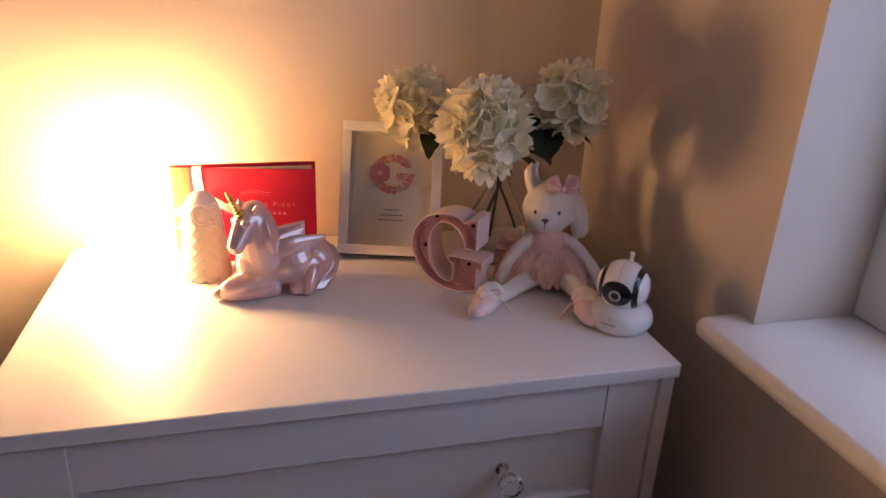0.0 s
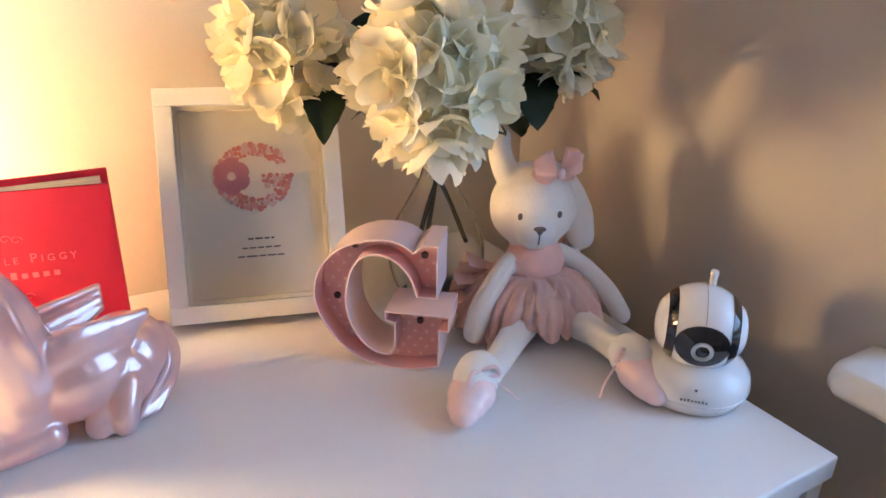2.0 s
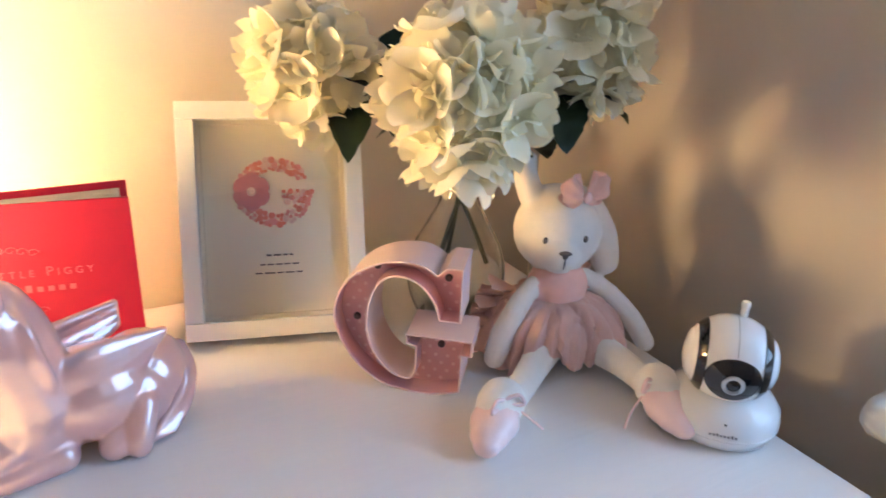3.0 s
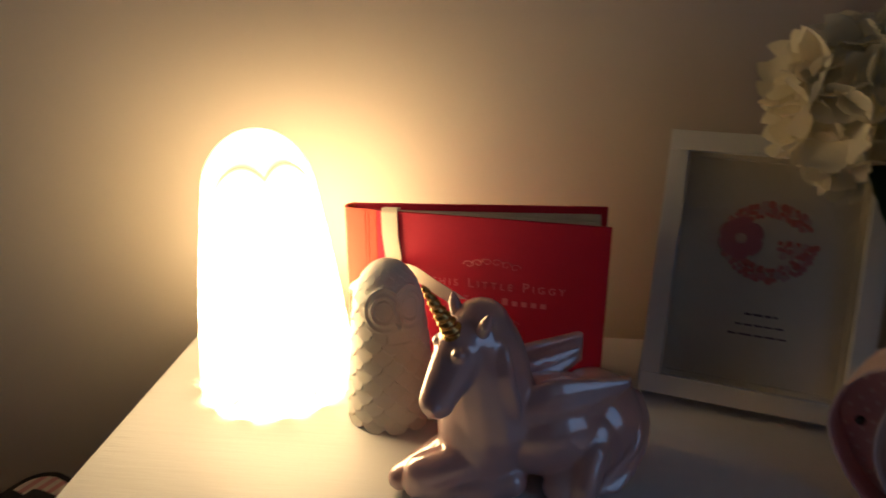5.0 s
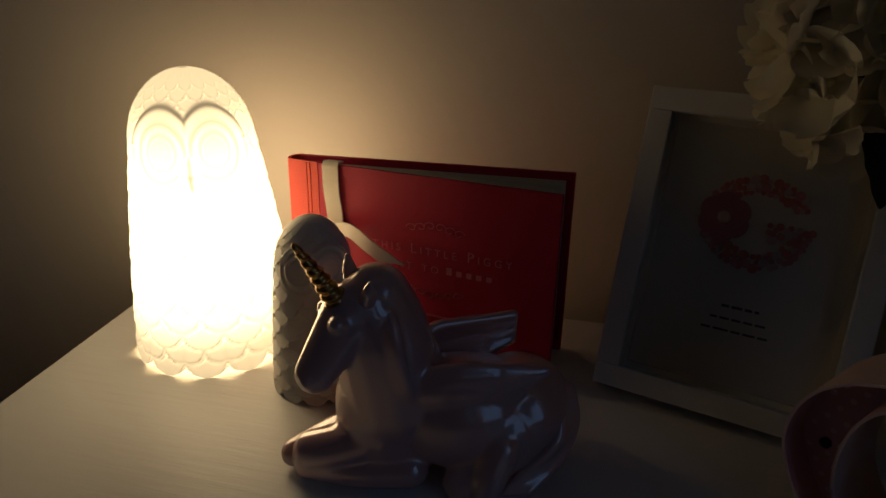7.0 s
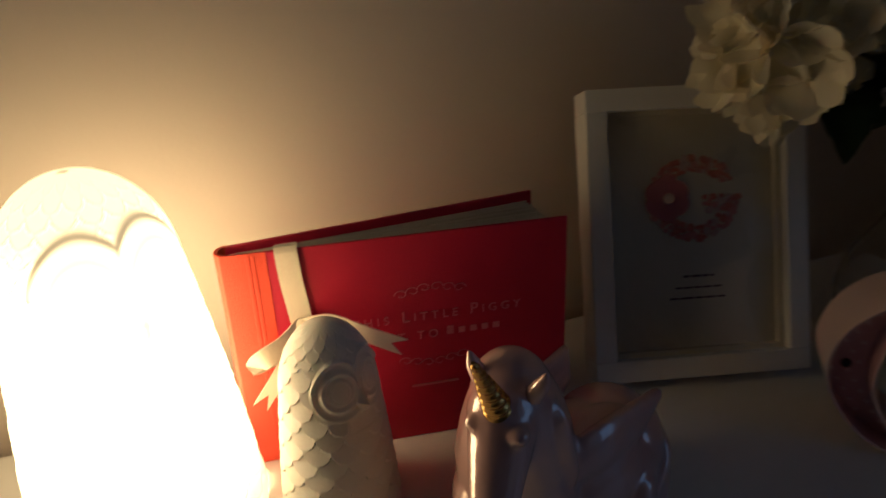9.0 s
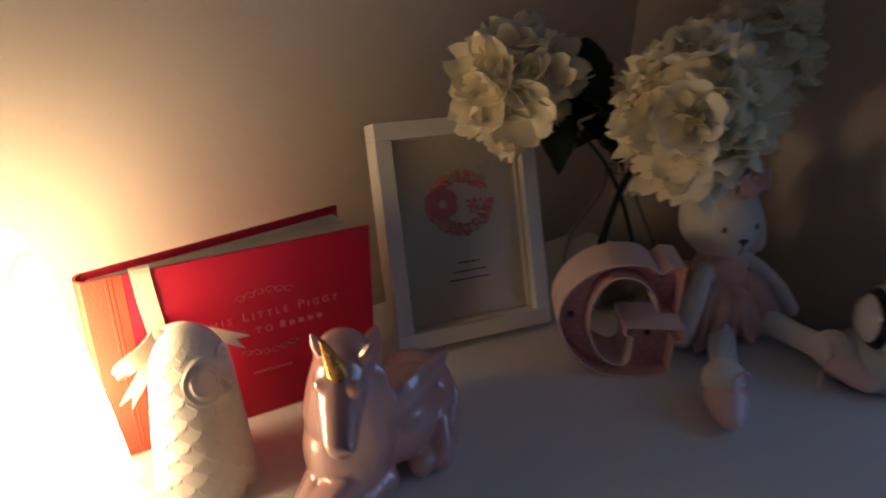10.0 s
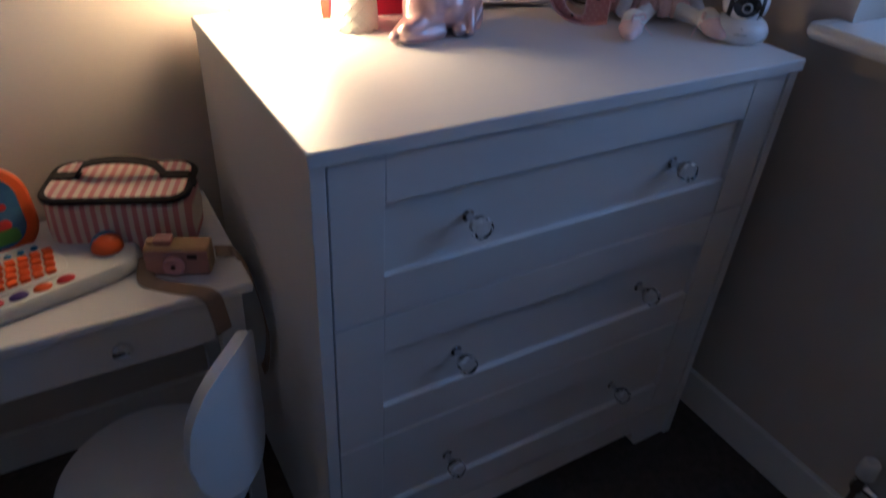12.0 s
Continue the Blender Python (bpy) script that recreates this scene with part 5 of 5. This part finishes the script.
def gingham(name, c1, c2, sx):
    m = mat(name, c1, 0.85, var=0.08, scale=200, bump=0.3, bscale=900)
    N, L = m.node_tree.nodes, m.node_tree.links
    b = N["Principled BSDF"]
    tc, wv, rp = N.new("ShaderNodeTexCoord"), N.new("ShaderNodeTexWave"), N.new("ShaderNodeValToRGB")
    wv.bands_direction = "X"
    wv.inputs["Scale"].default_value = sx
    wv.inputs["Distortion"].default_value = 0.15
    rp.color_ramp.elements[0].position, rp.color_ramp.elements[1].position = 0.42, 0.58
    rp.color_ramp.elements[0].color, rp.color_ramp.elements[1].color = (*c1, 1), (*c2, 1)
    L.new(tc.outputs["Object"], wv.inputs["Vector"]), L.new(wv.outputs["Fac"], rp.inputs["Fac"]), L.new(rp.outputs["Color"], b.inputs["Base Color"])
    return m


M_STRIPE = gingham("pink_striped_cotton", (0.62, 0.26, 0.26), (0.74, 0.64, 0.55), 22)
M_STRIPE_LID = gingham("glazed_striped_cotton", (0.62, 0.26, 0.26), (0.76, 0.66, 0.57), 22)
M_STRIPE_LID.node_tree.nodes["Principled BSDF"].inputs["Roughness"].default_value = 0.28
M_STRAP = mat("black_webbing", (0.016, 0.015, 0.016), 0.8, var=0.2, scale=300, bump=0.5, bscale=1500)
M_TOYWHITE = mat("white_toy_plastic", (0.78, 0.77, 0.74), 0.32, var=0.04, scale=30)
M_ORANGE = mat("orange_toy_plastic", (0.78, 0.12, 0.012), 0.3, var=0.06, scale=30)
M_BLUE = mat("blue_toy_plastic", (0.03, 0.22, 0.46), 0.3, var=0.06, scale=30)
M_PURPLE = mat("purple_toy_plastic", (0.10, 0.06, 0.26), 0.3, var=0.06, scale=30)
M_GREEN = mat("green_toy_plastic", (0.10, 0.30, 0.06), 0.35, var=0.1, scale=30)
M_REDTOY = mat("red_toy_plastic", (0.60, 0.03, 0.03), 0.3, var=0.06, scale=30)
M_SCREEN = mat("printed_blue_screen", (0.08, 0.20, 0.36), 0.2, var=0.3, scale=40, col2=(0.03, 0.09, 0.24))
M_WOOD = mat("light_toy_wood", (0.52, 0.33, 0.17), 0.5, var=0.25, scale=60, stretch=(0.3, 3, 3), bump=0.1)
M_WOODPINK = mat("faded_pink_toy_wood", (0.42, 0.22, 0.20), 0.5, var=0.2, scale=60, stretch=(0.3, 3, 3))
M_TAN = mat("tan_canvas_strap", (0.36, 0.25, 0.18), 0.85, var=0.15, scale=150, bump=0.4, bscale=900)


def desk():
    d = thing("desk", pose(0, 0, 0), "white painted child's desk with one drawer", "desk")
    x0, x1, y0, y1 = -0.74, -0.024, 0.205, 0.505
    bm = bmesh.new()
    box(bm, x0, x1, y0, y1, DZ - 0.018, DZ, bev=0.005, seg=3)
    part("top", bm, M_WHITE, d)
    bm = bmesh.new()
    box(bm, x0 + 0.062, x1 - 0.062, y0 + 0.018, y0 + 0.034, DZ - 0.105, DZ - 0.019, bev=0.002)
    dr = part("drawer", bm, M_WHITE, d)
    k = bmesh.new()
    lathe(k, [(0, 0), (0.006, 0), (0.006, 0.006), (0.014, 0.012), (0.014, 0.018), (0.009, 0.022), (0, 0.023)], 20, Matrix.Translation((-0.215, y0 + 0.018, DZ - 0.062)) @ pose(0, 0, 0, 90, 0, 0))
    part("knob", k, M_CHROME, dr, "dull metal knob")
    for a, b in ((x0 + 0.02, x0 + 0.036), (x1 - 0.036, x1 - 0.02)):
        bm = bmesh.new()
        box(bm, a, b, y0 + 0.05, y1 - 0.05, DZ - 0.105, DZ - 0.019)
        part("side_apron", bm, M_WHITE, d)
    for x in (x0 + 0.015, x1 - 0.055):
        for y in (y0 + 0.015, y1 - 0.055):
            bm = bmesh.new()
            vs = box(bm, x, x + 0.04, y, y + 0.04, 0.0, DZ - 0.0185, bev=0.003)
            for v in vs:
                if v.co.z < 0.1:
                    v.co.x, v.co.y = x + 0.02 + (v.co.x - x - 0.02) * 0.7, y + 0.02 + (v.co.y - y - 0.02) * 0.7
            part("leg", bm, M_WHITE, d)
    return d


desk()


def rounded(bm, w, d, z0, z1, r, n=8, bulge=0.0, lip=0.004):
    """A soft slab with rounded corners, centred on the origin."""
    out = []
    for cx, cy, a0 in ((w / 2 - r, d / 2 - r, 0), (-w / 2 + r, d / 2 - r, 90), (-w / 2 + r, -d / 2 + r, 180), (w / 2 - r, -d / 2 + r, 270)):
        for i in range(n + 1):
            a = radians(a0 + 90 * i / n)
            out.append((cx + r * math.cos(a), cy + r * math.sin(a)))
    rings = []
    for z, s in ((z0, -lip), (z0 + lip, 0.0), ((z0 + z1) / 2, bulge), (z1 - lip, 0.0), (z1, -lip)):
        rings.append([bm.verts.new((x * (1 + 2 * s / w), y * (1 + 2 * s / d), z)) for x, y in out])
    k = len(out)
    for a, b in zip(rings, rings[1:]):
        for i in range(k):
            bm.faces.new((a[i], a[(i + 1) % k], b[(i + 1) % k], b[i]))
    bm.faces.new(rings[0]), bm.faces.new(rings[-1])
    return out


def lunch_bag():
    b = thing("lunch_bag", pose(-0.155, 0.408, DZ, 0, 0, -22), "pink and white striped lunch bag with black piping and handle", "bag")
    w, d, h = 0.205, 0.118, 0.088
    bm = bmesh.new()
    rounded(bm, w, d, 0.0, h - 0.002, 0.030, bulge=0.003)
    part("body", bm, M_STRIPE, b)
    bm = bmesh.new()
    out = rounded(bm, w - 0.004, d - 0.004, h - 0.001, h + 0.012, 0.028, bulge=0.001)
    lid = part("lid", bm, M_STRIPE_LID, b, "glazed striped lid")
    bm = bmesh.new()
    pts = [Vector((x * 1.012, y * 1.015, h + 0.006)) for x, y in out]
    tube(bm, pts + [pts[0]], 0.0058, 8, cap=False)
    part("piping", bm, M_STRAP, lid, "black piping")
    bm = bmesh.new()
    strip(bm, [(-w / 2 - 0.004, 0.006, h - 0.004), (-w / 2 + 0.006, 0.006, h + 0.0135), (-w / 2 + 0.045, 0.006, h + 0.0142)], (0, 1, 0), 0.0105, 0.0012)
    strip(bm, [(w / 2 + 0.004, 0.006, h - 0.004), (w / 2 - 0.006, 0.006, h + 0.0135), (w / 2 - 0.045, 0.006, h + 0.0142)], (0, 1, 0), 0.0105, 0.0012)
    strip(bm, spline([(-w / 2 + 0.040, 0.006, h + 0.0150), (-0.045, 0.006, h + 0.034), (0.0, 0.006, h + 0.040), (0.045, 0.006, h + 0.034), (w / 2 - 0.040, 0.006, h + 0.0150)], 6), (0, 1, 0), 0.0095, 0.0016)
    part("handle", bm, M_STRAP, b, "black webbing handle")
    return b


lunch_bag()


def toy_laptop():
    t = thing("toy_laptop", pose(-0.304, 0.340, DZ, 0, 0, 14), "white toy laptop with orange keys and an orange framed screen", "toy")
    bm = bmesh.new()
    rounded(bm, 0.285, 0.155, 0.0, 0.024, 0.045, bulge=0.002)
    base = part("base", bm, M_TOYWHITE, t)
    bm = bmesh.new()
    rounded(bm, 0.175, 0.105, 0.0235, 0.027, 0.03, lip=0.001)
    kb = part("key_bed", bm, M_TOYWHITE, t)
    kb.matrix_basis = pose(-0.040, 0.004, 0)
    km = bmesh.new()
    box(km, -0.0066, 0.0066, -0.0066, 0.0066, 0, 0.006, bev=0.002)
    key = finish(km, "key", M_ORANGE)
    km = bmesh.new()
    ball(km, (0, 0, 0.001), (0.0055, 0.0040, 0.0035), 12, 8)
    blue = finish(km, "small_button", M_BLUE)
    for r in range(4):
        for c in range(9):
            o = new("key", key)
            o.parent, o.matrix_basis = t, pose(-0.110 + c * 0.0165 + r * 0.004, -0.034 + r * 0.0165, 0.0268)
    for c in range(8):
        o = new("small_button", blue)
        o.parent, o.matrix_basis = t, pose(-0.100 + c * 0.0175, 0.036, 0.0268)
    for i, mt in enumerate((M_PURPLE, M_ORANGE, M_REDTOY, M_PURPLE, M_ORANGE, M_REDTOY)):
        bm = bmesh.new()
        ball(bm, (0, 0, 0), (0.0125, 0.0082, 0.0055), 18, 10)
        o = part("menu_button", bm, mt, t)
        o.matrix_basis = pose(-0.118 + i * 0.030, -0.0605, 0.0245)
    bm = bmesh.new()
    lathe(bm, [(0.0225, 0.0235), (0.0260, 0.0258), (0.0225, 0.0268)], 32)
    sk = part("ball_socket", bm, M_TOYWHITE, t)
    sk.matrix_basis = pose(0.104, -0.024, 0)
    bm = bmesh.new()
    ball(bm, (0, 0, 0), 0.0230, 28, 18)
    for f in bm.faces:
        c = f.calc_center_median()
        f.material_index = 1 if c.y + 0.3 * c.z > 0.004 else 0
    bl = part("roller_ball", bm, [M_ORANGE, M_BLUE], t, "orange and blue roller ball")
    bl.matrix_basis = pose(0.104, -0.024, 0.029)
    # hinged screen
    sc = pose(-0.055, 0.083, 0.075, 70, 0, 0)
    bm = bmesh.new()
    rounded(bm, 0.205, 0.135, -0.010, 0.008, 0.05)
    fr = part("screen_frame", bm, M_ORANGE, t, "rounded orange screen frame")
    fr.matrix_basis = sc
    bm = bmesh.new()
    rounded(bm, 0.170, 0.105, 0.0078, 0.0092, 0.035, lip=0.0006)
    part("display", bm, M_SCREEN, fr, "printed blue picture panel")
    for (x, y, w, h, mt) in ((0.03, -0.036, 0.085, 0.022, M_GREEN), (0.045, 0.006, 0.045, 0.010, M_REDTOY), (0.055, -0.020, 0.022, 0.016, M_REDTOY), (-0.03, 0.02, 0.03, 0.02, M_ORANGE)):
        bm = bmesh.new()
        rounded(bm, w, h, 0.0090, 0.0102, h * 0.45, lip=0.0004)
        o = part("printed_shape", bm, mt, fr)
        o.matrix_basis = pose(x, y, 0)
    bm = bmesh.new()
    tube(bm, [(-0.085, 0.070, 0.018), (-0.025, 0.070, 0.018)], 0.012, 14)
    part("hinge", bm, M_TOYWHITE, t)
    return t


toy_laptop()


def toy_camera():
    c = thing("toy_camera", pose(-0.108, 0.283, DZ, 0, 0, -24), "wooden toy camera with a pink front and tan strap", "toy")
    bm = bmesh.new()
    box(bm, -0.046, 0.046, -0.016, 0.018, 0.0, 0.046, bev=0.004, seg=3)
    part("body", bm, M_WOOD, c)
    bm = bmesh.new()
    box(bm, -0.0445, 0.0445, -0.0195, -0.0162, 0.002, 0.043, bev=0.0015)
    fp = part("front_plate", bm, M_WOODPINK, c, "faded pink front plate")
    bm = bmesh.new()
    lathe(bm, [(0, 0), (0.0155, 0), (0.0155, 0.006), (0.0125, 0.008), (0.009, 0.006), (0, 0.006)], 28, Matrix.Translation((-0.004, -0.0195, 0.020)) @ pose(0, 0, 0, 90, 0, 0))
    part("lens", bm, mat("pink_lens_wood", (0.58, 0.30, 0.36), 0.5, var=0.1, scale=60), fp, "pink round lens")
    bm = bmesh.new()
    lathe(bm, [(0, 0), (0.0035, 0), (0.0035, 0.0015), (0, 0.0015)], 16, Matrix.Translation((-0.004, -0.0258, 0.020)) @ pose(0, 0, 0, 90, 0, 0))
    part("lens_hole", bm, M_DARK, fp)
    bm = bmesh.new()
    box(bm, 0.016, 0.030, -0.0205, -0.0192, 0.030, 0.038, bev=0.0005)
    part("viewfinder", bm, M_DARK, fp)
    bm = bmesh.new()
    box(bm, -0.032, -0.006, -0.010, 0.012, 0.0462, 0.056, bev=0.003)
    part("finder_block", bm, M_WOODPINK, c)
    bm = bmesh.new()
    lathe(bm, [(0, 0.046), (0.007, 0.046), (0.007, 0.052), (0, 0.053)], 18, Matrix.Translation((-0.036, 0, 0)))
    part("shutter_button", bm, M_WOOD, c)
    # strap: over the desk's edge and round behind
    inv = (pose(-0.108, 0.283, DZ, 0, 0, -24)).inverted()
    for pts, sd in (([(-0.060, 0.262, DZ + 0.030), (-0.038, 0.290, DZ + 0.006), (-0.028, 0.280, DZ + 0.004), (-0.014, 0.262, DZ - 0.030), (-0.010, 0.215, DZ - 0.10), (-0.012, 0.235, DZ - 0.19), (-0.012, 0.270, DZ - 0.24)], (0.1, 1, 0.15)),
                    ([(-0.150, 0.302, DZ + 0.026), (-0.160, 0.272, DZ + 0.004), (-0.128, 0.236, DZ + 0.0025), (-0.098, 0.212, DZ + 0.0025), (-0.085, 0.200, DZ - 0.006), (-0.080, 0.1985, DZ - 0.035), (-0.076, 0.1985, DZ - 0.07)], (1, 0.35, 0.1))):
        bm = bmesh.new()
        P = [inv @ p for p in spline([Vector(p) for p in pts], 6)]
        strip(bm, P, inv.to_3x3() @ Vector(sd), 0.0125, 0.0008)
        part("strap", bm, M_TAN, c, "tan canvas strap")
    return c


toy_camera()


def chair():
    c = thing("chair", pose(-0.215, 0.150, 0, 0, 0, 0), "white painted child's chair with a round seat and curved back", "chair")
    bm = bmesh.new()
    lathe(bm, [(0, 0.272), (0.134, 0.272), (0.140, 0.276), (0.142, 0.283), (0.138, 0.289), (0.10, 0.2905), (0, 0.2895)], 56)
    part("seat", bm, M_WHITE, c)
    for a in (40, 140, 220, 320):
        bm = bmesh.new()
        ca, sa = math.cos(radians(a)), math.sin(radians(a))
        tube(bm, [(0.092 * ca, 0.092 * sa, 0.2719), (0.128 * ca, 0.128 * sa, 0.0)], [0.016, 0.012], 14)
        part("leg", bm, M_WHITE, c)
    # curved oval back board on the far rim of the seat
    bm = bmesh.new()
    n, m2, R, th = 28, 14, 0.150, 0.016
    face = radians(-42)
    grids = []
    for rr in (R, R + th):
        g = []
        for i in range(n + 1):
            u = i / n * 2 - 1
            hh = 0.118 * math.sqrt(max(0.0, 1 - abs(u) ** 2.4)) + 0.002
            g.append([bm.verts.new((rr * math.cos(face + u * 0.60), rr * math.sin(face + u * 0.60), 0.462 + hh * (j / m2 * 2 - 1))) for j in range(m2 + 1)])
        grids.append(g)
    A, B = grids
    for g in grids:
        for i in range(n):
            for j in range(m2):
                bm.faces.new((g[i][j], g[i + 1][j], g[i + 1][j + 1], g[i][j + 1]))
    edge = [(0, j) for j in range(m2)] + [(i, m2) for i in range(n)] + [(n, m2 - j) for j in range(m2)] + [(n - i, 0) for i in range(n)]
    for k in range(len(edge)):
        p, q = edge[k], edge[(k + 1) % len(edge)]
        bm.faces.new((A[p[0]][p[1]], A[q[0]][q[1]], B[q[0]][q[1]], B[p[0]][p[1]]))
    part("backrest", bm, M_WHITE, c)
    for s in (-0.35, 0.35):
        bm = bmesh.new()
        a = face + s
        tube(bm, [(0.130 * math.cos(a), 0.130 * math.sin(a), 0.275), (0.140 * math.cos(a), 0.140 * math.sin(a), 0.32), (0.141 * math.cos(a), 0.141 * math.sin(a), 0.42)], 0.010, 10)
        part("back_post", bm, M_WHITE, c)
    return c


chair()


def valve():
    v = thing("radiator_valve", pose(0.860, -0.338, 0), "white capped chrome radiator valve on a floor pipe", "valve")
    bm = bmesh.new()
    tube(bm, [(0, 0, 0.0), (0, 0, 0.185)], 0.0075, 14)
    part("pipe", bm, M_CHROME, v)
    bm = bmesh.new()
    lathe(bm, [(0, 0.170), (0.012, 0.170), (0.014, 0.176), (0.014, 0.190), (0.011, 0.198), (0.011, 0.206), (0, 0.206)], 10)
    tube(bm, [(0, 0, 0.184), (0, -0.034, 0.184)], 0.009, 12)
    part("valve_body", bm, M_CHROME, v)
    bm = bmesh.new()
    lathe(bm, [(0, 0.2065), (0.014, 0.2065), (0.0165, 0.210), (0.0150, 0.240), (0.011, 0.246), (0, 0.247)], 20)
    part("cap", bm, M_TOYWHITE, v, "white plastic cap")
    return v


valve()
